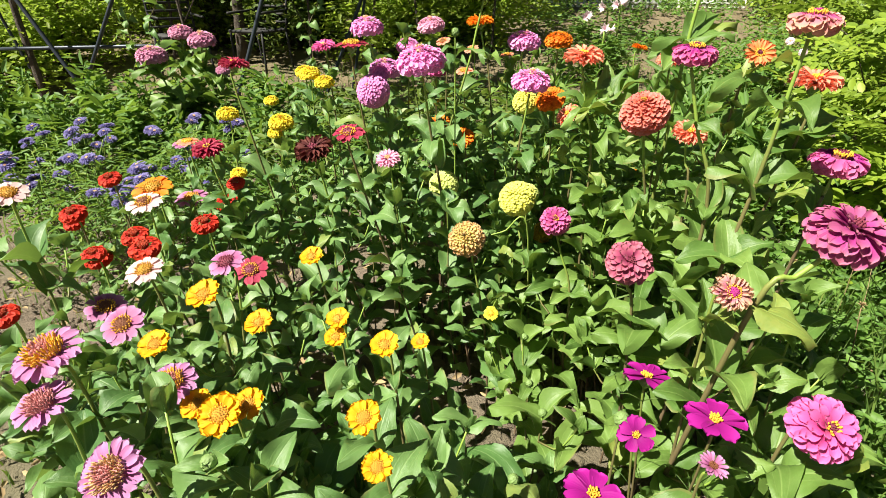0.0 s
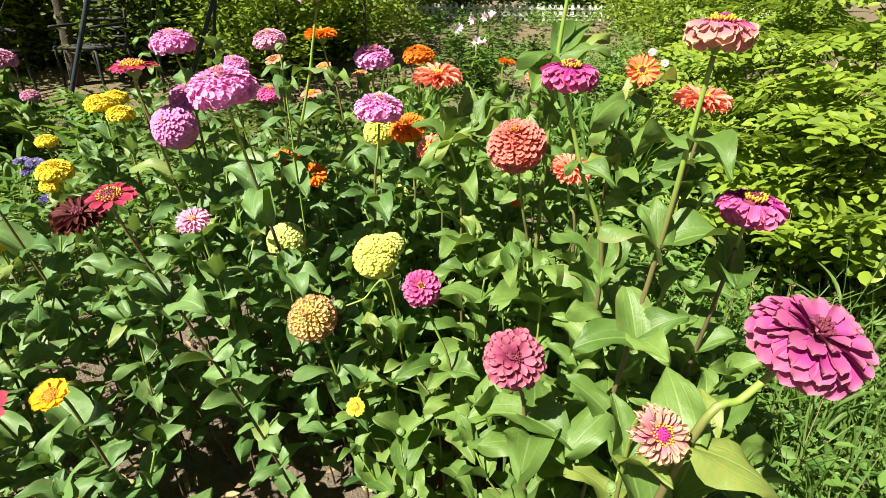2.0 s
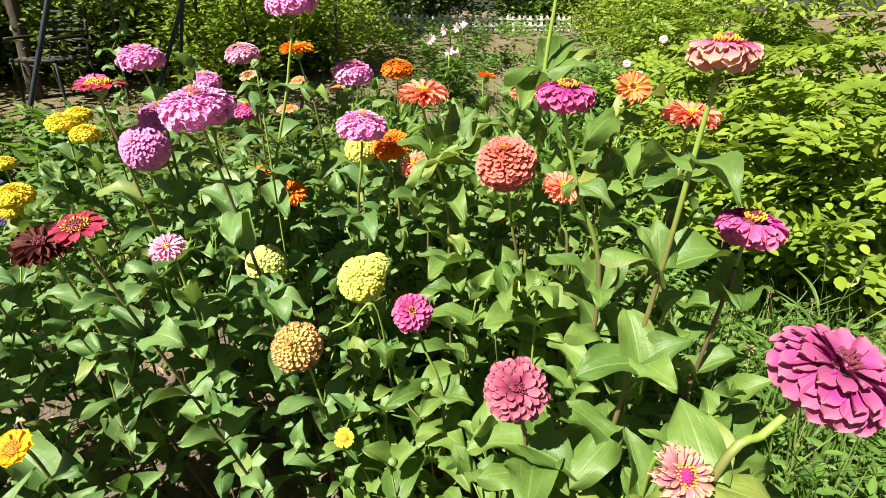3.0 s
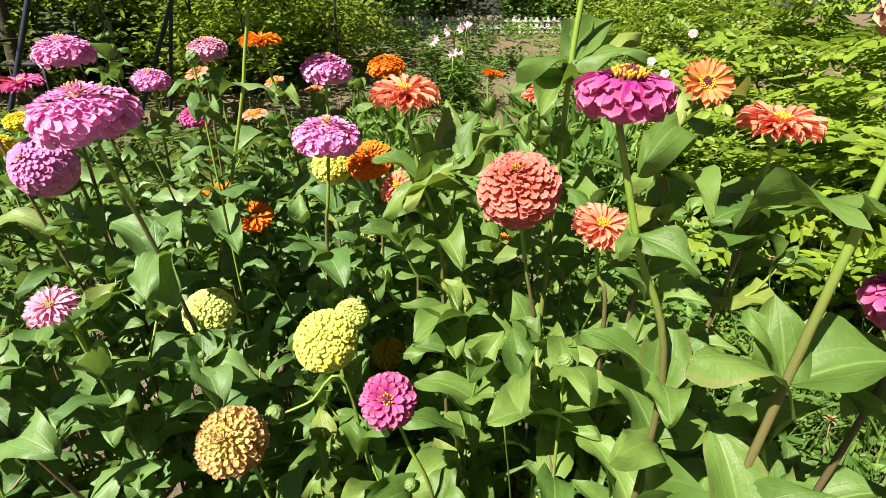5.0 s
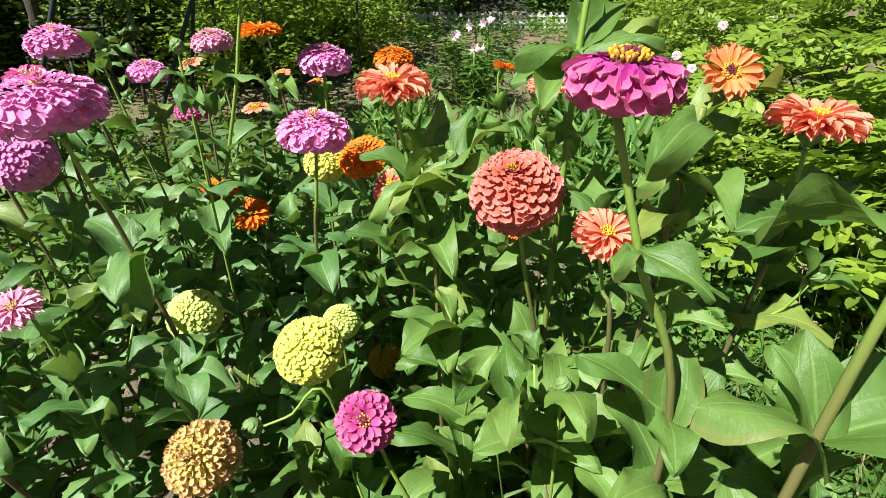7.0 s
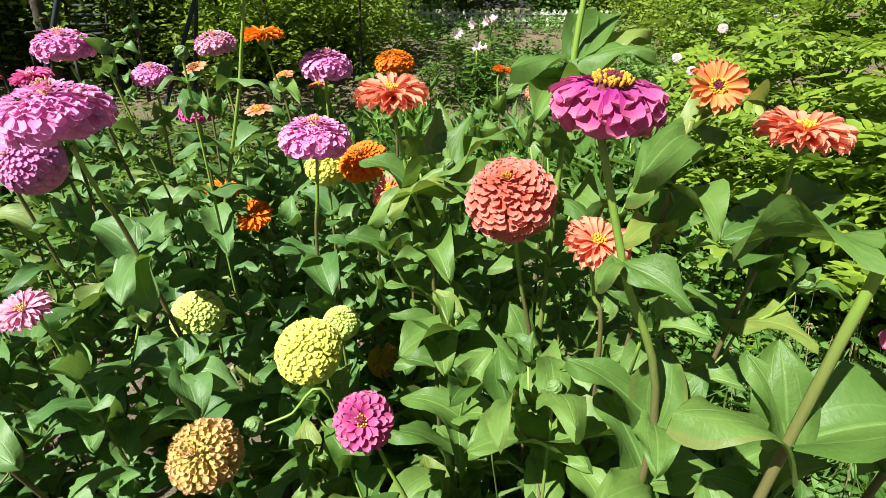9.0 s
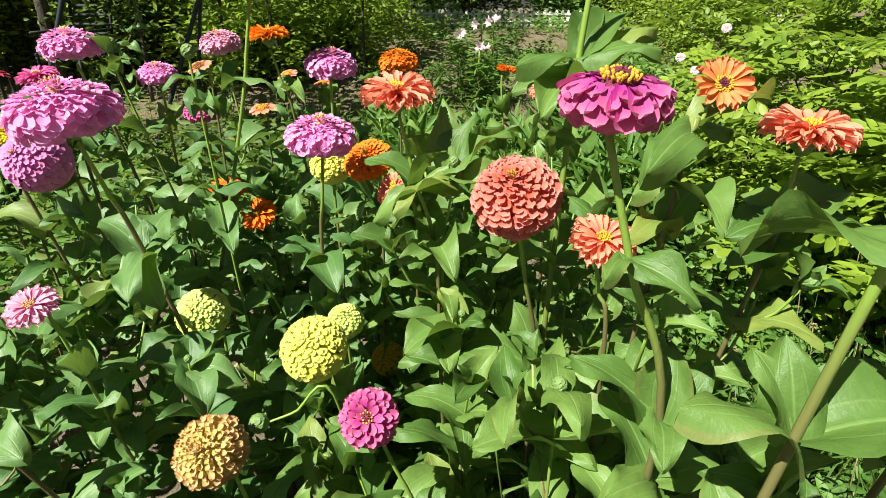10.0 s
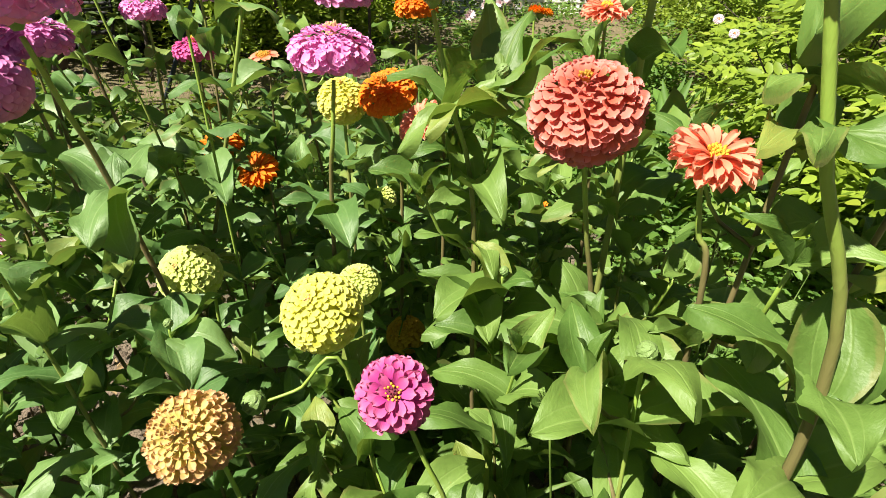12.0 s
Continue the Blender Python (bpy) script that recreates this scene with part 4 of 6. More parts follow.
zinnia((-0.296, 1.163, 0.748), 0.094, "flat", "maroon", "fading dark maroon zinnia with brown petals", PLUM_FLORET, axis=(-0.1, -0.35, 1), base=(-0.18, 1.25), bare=0.14, single_petals=True)
zinnia((-0.181, 1.021, 0.825), 0.068, "single", "crimson", "crimson-pink single zinnia with a dark plum middle", PLUM_FLORET, YELLOW_FLORET, axis=(-0.05, -0.28, 1), base=(-0.02, 1.12), bare=0.15, shoots=0, single_petals=True)
zinnia((-0.223, 1.354, 0.960), 0.086, "single", "crimson", "crimson zinnia with a raised yellow-brown cone", GOLD_FLORET, YELLOW_FLORET, axis=(-0.02, -0.05, 1), base=(-0.1, 1.45), bare=0.2)
zinnia((-0.487, 1.259, 0.925), 0.073, "flat", "crimson", "faded red zinnia on a long bare stem", YELLOW_FLORET, axis=(0.1, 0.0, 1), base=(-0.36, 1.33), bare=0.25)
LEMON = "lemon-yellow double zinnia with a rounded head"
zinnia((-0.578, 2.170, 0.777), 0.085, "dome", "lemon", LEMON, YELLOW_FLORET, axis=(0, -0.1, 1))
zinnia((-0.366, 1.619, 0.826), 0.066, "dome", "lemon", LEMON, YELLOW_FLORET, axis=(0, -0.1, 1))
zinnia((-0.42, 1.66, 0.845), 0.072, "dome", "lemon", LEMON, YELLOW_FLORET, axis=(0, -0.1, 1))
zinnia((-0.469, 1.472, 0.738), 0.076, "dome", "lemon", LEMON, YELLOW_FLORET, axis=(0, -0.2, 1))
zinnia((-0.50, 1.50, 0.70), 0.050, "dome", "lemon", LEMON, YELLOW_FLORET, axis=(0, -0.2, 1))
zinnia((-0.620, 1.471, 0.762), 0.066, "dome", "lemon", LEMON, YELLOW_FLORET, axis=(0, -0.1, 1))
zinnia((-0.54, 1.62, 0.77), 0.050, "dome", "lemon", LEMON, YELLOW_FLORET, axis=(0, -0.1, 1))
zinnia((-0.60, 1.42, 0.60), 0.052, "dome", "lemon", LEMON, YELLOW_FLORET, axis=(0, -0.2, 1))

# yellow single zinnias of the near corner
YE = "golden yellow single zinnia with a domed middle"
for place, size in (((-0.066, 0.589, 0.632), 0.046), ((-0.066, 0.418, 0.668), 0.043), ((-0.044, 0.36, 0.662), 0.036),
                    ((-0.245, 0.451, 0.636), 0.058), ((-0.224, 0.480, 0.624), 0.046), ((-0.303, 0.50, 0.603), 0.046),
                    ((-0.305, 0.726, 0.569), 0.055), ((-0.317, 0.604, 0.705), 0.052), ((-0.397, 0.587, 0.631), 0.051),
                    ((-0.152, 0.672, 0.617), 0.042), ((-0.154, 0.655, 0.594), 0.040), ((-0.024, 0.703, 0.548), 0.034),
                    ((-0.233, 0.840, 0.638), 0.048)):
    near = place[1] < 0.5
    zinnia(place, size, "cup", "yellow", YE, GOLD_FLORET, YELLOW_FLORET, axis=(-0.12, -0.55 if near else -0.40, 0.9), bare=0.085, leaf=0.066, step=0.07, shoots=2, single_petals=place[1] < 0.46)

# pink, white and red zinnias along the path side
zinnia((-0.471, 0.500, 0.685), 0.088, "scabious", "pale_lilac", "lilac-pink zinnia with a broad yellow crown", ROSE_FLORET, YELLOW_FLORET, axis=(-0.15, -0.30, 1), single_petals=True)
zinnia((-0.297, 0.340, 0.672), 0.068, "scabious", "pale_lilac", "pale lilac zinnia with a rosy tufted middle", ROSE_FLORET, PALE_FLORET, axis=(-0.1, -0.65, 0.8), single_petals=True)
zinnia((-0.454, 0.450, 0.650), 0.067, "scabious", "pale_lilac", "lilac-pink zinnia below a larger one", ROSE_FLORET, ROSE_FLORET, axis=(-0.1, -0.3, 1))
zinnia((-0.339, 0.517, 0.624), 0.066, "scabious", "pale_lilac", "mauve single zinnia with a golden cone", ROSE_FLORET, YELLOW_FLORET, axis=(0.0, -0.35, 1), single_petals=True)
zinnia((-0.468, 0.629, 0.635), 0.066, "single", "mauve", "mauve zinnia with a dark maroon and orange cone", BROWN_FLORET, YELLOW_FLORET, axis=(0.0, -0.5, 0.9))
zinnia((-0.600, 0.767, 0.572), 0.072, "single", "mauve", "mauve zinnia with a dark brown cone", BROWN_FLORET, YELLOW_FLORET, axis=(0.25, -0.2, 1))
WHITE_Z = "white zinnia flushed pink with an orange-brown cone"
zinnia((-0.673, 0.750, 0.799), 0.058, "single", "white_pink", WHITE_Z, GOLD_FLORET, axis=(0.3, -0.3, 1))
zinnia((-0.661, 1.050, 0.660), 0.080, "single", "white_pink", WHITE_Z, BROWN_FLORET, YELLOW_FLORET, axis=(0, -0.25, 1))
zinnia((-0.464, 0.707, 0.685), 0.060, "single", "white_pink", WHITE_Z, GOLD_FLORET, axis=(0, -0.35, 1))
zinnia((-0.402, 0.848, 0.621), 0.070, "single", "mauve", "pale mauve single zinnia with a plum cone", PLUM_FLORET, axis=(-0.1, -0.3, 1))
zinnia((-0.407, 0.954, 0.542), 0.076, "single", "crimson", "crimson single zinnia with a plum middle", PLUM_FLORET, YELLOW_FLORET, axis=(0, -0.5, 0.9))
zinnia((-0.737, 1.381, 0.539), 0.095, "single", "mauve", "mauve zinnia with a tall orange cone", GOLD_FLORET, axis=(0, -0.2, 1))
zinnia((-0.524, 1.118, 0.763), 0.074, "flat", "crimson", "crimson zinnia with a golden ring", PLUM_FLORET, YELLOW_FLORET, axis=(0, -0.3, 1), base=(-0.42, 1.2), bare=0.14)
zinnia((-0.931, 1.757, 0.594), 0.078, "single", "mauve", "pink zinnia with a yellow crown", YELLOW_FLORET, axis=(0, -0.1, 1))
zinnia((-0.80, 1.55, 0.66), 0.070, "single", "coral", "orange-pink zinnia with a yellow crown", YELLOW_FLORET, axis=(0, -0.1, 1))
RED = "scarlet red zinnia with a raised gold-dotted middle"
for place, size in (((-0.529, 1.041, 0.612), 0.064), ((-0.577, 0.888, 0.629), 0.064), ((-0.892, 1.148, 0.463), 0.074), ((-0.768, 1.138, 0.532), 0.070),
                    ((-0.617, 1.348, 0.537), 0.070), ((-0.958, 1.20, 0.565), 0.070), ((-0.976, 1.40, 0.589), 0.066), ((-0.49, 1.15, 0.67), 0.046),
                    ((-0.613, 0.60, 0.669), 0.045), ((-0.86, 1.10, 0.50), 0.060), ((-1.0, 1.24, 0.52), 0.055)):
    zinnia(place, size, "crown", "red", RED, RED_FLORET, RED_FLORET, axis=(0, -0.30, 1), leaf=0.060, shoots=1)
zinnia((-0.792, 1.30, 0.600), 0.110, "single", "orange", "fading orange zinnia with a broad flat head", GOLD_FLORET, axis=(0, -0.3, 1))

# near flowers at the right front
zinnia((0.489, 0.475, 0.598), 0.091, "semi", "pink", "bright pink double zinnia with a yellow-dotted plum middle", PLUM_FLORET, YELLOW_FLORET, axis=(0.05, -0.62, 0.75), base=(0.43, 0.52), leaf=0.076, single_petals=True)


def cosmos(head, diameter, axis, base):
    """A garden cosmos: a thin stem with threadlike leaves and a flat flower."""
    COUNT[0] += 1
    rnd = random.Random(COUNT[0])
    ground = Vector((base[0], base[1], -0.01))
    plant = tagged(new("cosmos"), "magenta cosmos flower with a yellow middle on a wiry stem", "cosmos", "cosmos flowers")
    plant.matrix_basis = Matrix.Translation(ground)
    head, axis = Vector(head), Vector(axis).normalized()
    neck = head - axis * diameter * 0.16
    pts = [p - ground for p in spline([ground, ground.lerp(neck, 0.5) + Vector((0.01, 0.01, 0)), neck - axis * 0.02, neck], 14)]
    v, f, u = tube(pts, [0.0019] * 15, 5)
    put("stem", mesh_of("stem", v, f, STEM, u), plant)
    flower_head(plant, head - ground, axis, diameter, "cosmos", "cosmos", YELLOW_FLORET, YELLOW_FLORET, True, rnd.uniform(0, 6))
    for k in (4, 7, 9):
        for side in range(3):
            a = rnd.uniform(0, 6.28)
            o = Vector((math.cos(a), math.sin(a), rnd.uniform(0.2, 0.9)))
            q = spline([pts[k], pts[k] + o * 0.02, pts[k] + o * rnd.uniform(0.03, 0.05) + Vector((0, 0, -0.01))], 4)
            v, f, u = tube(q, [0.0009, 0.0009, 0.0008, 0.0007, 0.0004], 3)
            put("leaf", mesh_of("leaf", v, f, BLADE, u), plant)
    return plant


cosmos((0.322, 0.601, 0.567), 0.076, (0.1, 0.22, 1), (0.36, 0.60))
cosmos((0.362, 0.485, 0.600), 0.076, (0.0, 0.10, 1), (0.37, 0.53))
cosmos((0.275, 0.500, 0.557), 0.050, (-0.2, -0.7, 0.5), (0.33, 0.53))
cosmos((0.192, 0.400, 0.570), 0.072, (0.0, 0.1, 1), (0.25, 0.46))

zinnia((0.357, 0.455, 0.552), 0.040, "cactus", "mauve", "withered cosmos head with shrivelled mauve petals", BROWN_FLORET, axis=(0.1, -0.2, 1), base=(0.39, 0.50), shoots=0, bare=0.3, name="cosmos", category="cosmos")
zinnia((0.276, 0.552, 0.530), 0.022, "dome", "lime", "closed cosmos bud on a thin stem", base=(0.30, 0.58), top_bud=True, axis=(0, 0, 1), shoots=0, bare=0.3, name="cosmos", category="cosmos")

# tall stalks that rise out of the bed
TALL = "tall leafy zinnia stalk with a closed bud"
zinnia((0.112, 1.53, 1.090), 0.108, "dome", "lavender", "lavender-pink double zinnia high on a curving stem", PALE_FLORET, axis=(-0.06, 0.0, 1), base=(-0.17, 1.57), via=(0.067, 1.53, 0.863), thick=0.0031, shoots=0, green=0.45,
       nodes=[(0.925, 2.75, 0.062, -5), (0.80, 0.3, 0.080), (0.68, 1.7, 0.09), (0.56, 0.3, 0.09), (0.45, 1.6, 0.09)])
zinnia((0.530, 1.140, 1.20), 0.02, "dome", "lime", TALL, base=(0.50, 1.18), via=(0.517, 1.150, 0.95), top_bud=True, axis=(0, 0, 1), shoots=1, name="zinnia_stalk", category="plant", thick=0.0034,
       leaves=[((0.518, 1.148, 0.984), (3.53, 0, 0.095), (0.0, 20, 0.1), (5.5, 10, 0.09), (0.92, 40, 0.09), (0.39, 30, 0.099)), ((0.517, 1.149, 0.965), (3.27, -10, 0.085), (3.93, -20, 0.1))],
       nodes=[(0.89, 1.2, 0.07, 10), (0.80, 1.8, 0.095), (0.68, 0.2, 0.095), (0.55, 1.9, 0.095), (0.42, 0.3, 0.09)])
zinnia((0.036, 1.40, 0.984), 0.019, "dome", "lime", TALL, base=(0.06, 1.45), top_bud=True, axis=(0, 0, 1), shoots=0,
       nodes=[(0.955, 0.4, 0.040), (0.90, 2.0, 0.052), (0.80, 0.5, 0.062), (0.66, 2.0, 0.075), (0.54, 0.6, 0.08), (0.42, 2.0, 0.08)], name="zinnia_stalk", category="plant")
zinnia((-0.10, 1.50, 0.99), 0.018, "dome", "lime", TALL, base=(0.04, 1.55), top_bud=True, axis=(0, 0, 1), shoots=0,
       nodes=[(0.965, 0.9, 0.040), (0.93, 2.4, 0.050), (0.86, 0.8, 0.060), (0.72, 2.3, 0.075), (0.58, 0.8, 0.08)], name="zinnia_stalk", category="plant")
zinnia((0.108, 1.092, 0.562), 0.024, "ball", "lime", "closed pale green zinnia bud on a bent grey stem", base=(0.32, 1.14), via=(0.205, 1.095, 0.590), top_bud=True, axis=(-0.7, 0, 0.2), shoots=0, bare=0.2, name="zinnia_stalk", category="plant")

LEAFY = "leafy green zinnia shoot crowned by a tuft of young leaves"
zinnia((0.368, 1.128, 0.880), 0.012, "dome", "lime", LEAFY, base=(0.40, 1.24), via=(0.364, 1.180, 0.723), top_bud=True, axis=(0, 0, 1), shoots=1, name="zinnia_stalk", category="plant",
       leaves=[((0.366, 1.136, 0.857), (3.01, -30, 0.11), (3.53, -20, 0.085), (5.76, -10, 0.08), (1.57, 60, 0.099), (0.52, 60, 0.083), (6.02, 40, 0.088)), ((0.364, 1.180, 0.723), (0.0, 10, 0.083), (3.01, 0, 0.066))])
zinnia((0.378, 1.118, 0.678), 0.010, "dome", "lime", LEAFY, base=(0.42, 1.10), top_bud=True, axis=(0, 0, 1), shoots=1, name="zinnia_plant", category="plant",
       leaves=[((0.376, 1.119, 0.660), (3.53, -10, 0.088), (0.65, -10, 0.07), (2.0, 35, 0.06), (5.2, 30, 0.05))])
zinnia((0.018, 1.165, 0.622), 0.010, "dome", "lime", LEAFY, base=(0.05, 1.18), top_bud=True, axis=(0, 0, 1), shoots=1, name="zinnia_plant", category="plant",
       leaves=[((0.016, 1.168, 0.604), (0.92, 10, 0.075), (2.88, 0, 0.075), (5.11, -30, 0.075), (1.7, 30, 0.055), (6.02, -20, 0.077))])

# leaves that fill the bed between the flowers
fill = random.Random(5)


def bed_height(x, y):
    """How high the leaves stand in the bed, 0 where it is open."""
    if x > 0.22 and y > 0.62:
        h = 0.64
    elif x > 0.1:
        h = 0.50
    elif y < 0.95:
        h = 0.49
    else:
        h = 0.55
    if x < -0.55 and y > 0.9:
        h = 0.40
    if y > 1.75:
        h = 0.62
    if -0.1 < x < 0.35 and 0.85 < y < 1.35:
        h = 0.43
    return h


for gx in range(-5, 6):
    for gy in range(2, 13):
        x, y = gx * 0.165 + fill.uniform(-0.06, 0.06), gy * 0.165 + fill.uniform(-0.06, 0.06)
        if y < 0.42 - 0.25 * x or x > 0.88 - 0.05 * y:
            continue
        if -0.75 < x < 0.02 and 1.2 < y < 1.62 and fill.random() < 0.75:
            continue
        if y > 1.65 and x < -0.3 or 0.0 < x < 0.18 and 0.55 < y < 0.9 or -0.34 < x < 0.10 and 0.76 < y < 1.12 or 0.22 < x < 0.42 and 0.50 < y < 0.76:
            continue
        leafy_plant(x, y, bed_height(x, y) * fill.uniform(0.75, 1.1), fill, leaf=fill.uniform(0.070, 0.098), shoots=2 if y < 1.2 else 1)

for x, y, h in ((-0.20, 1.34, 0.60), (-0.12, 1.22, 0.50), (-0.32, 1.42, 0.52), (-0.36, 1.30, 0.44), (-0.10, 1.50, 0.52)):
    leafy_plant(x, y, h, fill, leaf=0.085, shoots=2)

# shorter plants in the shade of the others
for gx in range(-5, 6):
    for gy in range(2, 13):
        x, y = (gx + 0.5) * 0.165 + fill.uniform(-0.05, 0.05), (gy + 0.5) * 0.165 + fill.uniform(-0.05, 0.05)
        if y < 0.46 - 0.25 * x or x > 0.84 - 0.05 * y or -0.75 < x < 0.0 and 1.15 < y < 1.65 or y > 1.6 and x < -0.3 or -0.36 < x < 0.12 and 0.72 < y < 1.14:
            continue
        leafy_plant(x, y, bed_height(x, y) * fill.uniform(0.48, 0.70), fill, leaf=fill.uniform(0.075, 0.100), shoots=1, label="low leafy green zinnia plant shaded by taller ones")

# ---- round the bed ----
def crown_centres(seed, centre, radii, count, hollow=0.55, floor=0.08):
    rng = np.random.default_rng(seed)
    d = rng.normal(0, 1, (count, 3))
    d /= np.linalg.norm(d, axis=1)[:, None]
    r = rng.uniform(hollow, 1.0, count)[:, None] * (0.8 + 0.35 * np.sin(d[:, :1] * 5 + d[:, 1:2] * 4 + seed))
    p = np.asarray(centre) + d * r * np.asarray(radii)
    return p[p[:, 2] > floor]


def shrub(name, label, category, at, radii, clumps, per, size, material, seed, aspect=0.5, spread=0.06, wood=6, flat=0.35, group="", trunk=0.012):
    """A shrub: branches from its foot and a crown of small leaves in clumps."""
    thing = tagged(new(name), label, category, group)
    thing.matrix_basis = Matrix.Translation((at[0], at[1], rise(at[1])))
    rnd = random.Random(seed)
    centres = crown_centres(seed, (0, 0, at[2]), radii, clumps)
    for k in range(wood):
        end = Vector(centres[rnd.randrange(len(centres))])
        mid = Vector((end.x * 0.35, end.y * 0.35, end.z * 0.55))
        v, f, u = tube(spline([(rnd.uniform(-0.05, 0.05), rnd.uniform(-0.05, 0.05), -0.02), mid, end], 6), [trunk * (1 - 0.13 * i) for i in range(7)], 5)
        put("branch", mesh_of("branch", v, f, BARK, u), thing)
    v, f, u = leaf_cloud(seed, centres, spread, per, size, aspect, flat)
    tagged(put("crown", big_mesh("crown", v, f, material, u), thing), kind="stuff")
    return thing


def spray_bush(at, radii, sprays, seed, label, size=0.05):
    """A bush of pinnate leaves: each spray a rib with paired oval leaflets."""
    thing = tagged(new("bush"), label, "bush", "bushes beside the bed")
    thing.matrix_basis = Matrix.Translation((at[0], at[1], rise(at[1])))
    rnd = random.Random(seed)
    rng = np.random.default_rng(seed)
    tips = crown_centres(seed, (0, 0, at[2]), radii, sprays // 11, 0.62)
    for k in range(14):
        end = Vector(tips[rnd.randrange(len(tips))]) * 0.97
        mid = Vector((end.x * 0.4, end.y * 0.4, end.z * 0.62))
        v, f, u = tube(spline([(rnd.uniform(-0.1, 0.1), rnd.uniform(-0.1, 0.1), -0.02), mid, end], 8), [0.009 * (1 - 0.1 * i) for i in range(9)], 5)
        put("branch", mesh_of("branch", v, f, BARK, u), thing)
    # an oval leaflet, folded a little along its rib
    outline = [(0, 0, 0), (0.20, 0.16, 0.05), (0.27, 0.46, 0.07), (0.19, 0.78, 0.04), (0, 1, -0.04), (-0.19, 0.78, 0.04), (-0.27, 0.46, 0.07), (-0.20, 0.16, 0.05), (0, 0.46, 0)]
    leaflet = np.array(outline)
    base_faces = np.array([(0, 1, 2, 8), (8, 2, 3, 4), (0, 8, 6, 7), (8, 4, 5, 6)])
    verts, faces, o = [], [], 0
    for c in tips:
        out = Vector((c[0], c[1], 0.0)).normalized() + Vector((rng.normal(0, 0.5), rng.normal(0, 0.5), 0))
        out = Vector((out.x, out.y, rnd.uniform(-0.25, 0.45))).normalized()
        twig = rnd.uniform(0.16, 0.30)
        across = out.cross(Vector((0, 0, 1))).normalized()
        flat_up = Vector((-0.22, -0.24, 1)) + Vector((out.x, out.y, 0)) * 0.6 + Vector((rng.normal(0, 0.5), rng.normal(0, 0.5), 0))
        for b in range(rnd.randrange(6, 10)):
            along = (b + 0.5) / 8
            turn = (1 if b % 2 else -1) * radians(rnd.uniform(35, 65)) * (1.15 - along)
            d = (out * math.cos(turn) + across * math.sin(turn) + Vector((0, 0, rnd.uniform(-0.25, 0.1)))).normalized()
            m = frame_on(Vector(c) + out * twig * (along - 0.4), d, flat_up)
            length, pairs = rnd.uniform(0.07, 0.13), rnd.randrange(2, 4)
            for k in range(pairs * 2 + 1):
                t = 1.0 if k == pairs * 2 else (k // 2 + 0.7) / (pairs + 0.5)
                side = 0 if k == pairs * 2 else (1 if k % 2 else -1)
                s = size * rnd.uniform(0.75, 1.2)
                lm = m @ Matrix.Translation((0, t * length, -0.2 * length * t * t)) @ Matrix.Rotation(-side * radians(55 + rnd.uniform(-12, 12)), 4, "Z")
                lm = np.array(lm @ Matrix.Rotation(rnd.uniform(-0.35, 0.15), 4, "X") @ Matrix.Rotation(rnd.uniform(-0.3, 0.3), 4, "Y"))
                verts.append((leaflet * s) @ lm[:3, :3].T + lm[:3, 3])
                faces.append(base_faces + o)
                o += 9
    verts, faces = np.concatenate(verts), np.concatenate(faces)
    uvs = np.tile(leaflet[:, :2] * np.array([1.8, 1.0]) + np.array([0.5, 0.0]), (o // 9, 1))
    tagged(put("crown", big_mesh("crown", verts, faces, BUSH, uvs), thing), kind="stuff")
    return thing


BUSH_LABEL = "sunlit yellow-green bush with paired oval leaflets"
spray_bush((2.15, 1.75, 0.55), (0.72, 0.62, 0.75), 1700, 31, BUSH_LABEL)
rose_bush = spray_bush((2.05, 2.35, 0.50), (0.66, 0.45, 0.55), 700, 36, "green bush with a few small white blossoms", 0.042)
for place in ((1.41, 2.15, 0.85), (1.36, 2.17, 0.89), (1.47, 2.12, 0.98)):
    flower_head(rose_bush, Vector(place) - Vector((2.05, 2.35, 0)), (-0.4, -0.7, 0.5), 0.034, "flat", "lily", PALE_FLORET, PALE_FLORET, False, place[0])
spray_bush((1.80, 1.55, 0.42), (0.40, 0.36, 0.40), 620, 35, BUSH_LABEL)
spray_bush((2.65, 2.70, 0.65), (0.85, 0.75, 0.95), 1900, 32, BUSH_LABEL)
spray_bush((3.35, 3.9, 0.70), (0.85, 0.8, 1.0), 1500, 33, BUSH_LABEL)
spray_bush((3.4, 2.3, 0.9), (0.9, 0.9, 1.2), 900, 34, BUSH_LABEL)
shrub("shrub", "green leafy shrub with pale yellow-green leaves", "shrub", (3.9, 5.4, 0.75), (0.9, 0.9, 0.9), 140, 45, 0.06, BUSH, 41, spread=0.09)
shrub("shrub", "dull green shrub in the shade of the bush", "shrub", (2.6, 4.6, 0.28), (0.5, 0.6, 0.40), 90, 50, 0.055, WEED, 43, spread=0.08)

# low weeds in front of the bushes and round the bed
def weeds(seed, spots, label, material=WEED, size=0.05, tall=0.25, per=70, spread=0.06):
    rng = np.random.default_rng(seed)
    pieces = []
    for x, y in spots:
        for k in range(5):
            pieces.append((x + rng.normal(0, 0.07), y + rng.normal(0, 0.07), rise(y) + tall * rng.uniform(0.2, 1.0)))
    v, f, u = leaf_cloud(seed, pieces, spread, per // 5, size, 0.42)
    return tagged(new("weeds", big_mesh("weeds", v, f, material, u)), label, "weeds", kind="stuff")


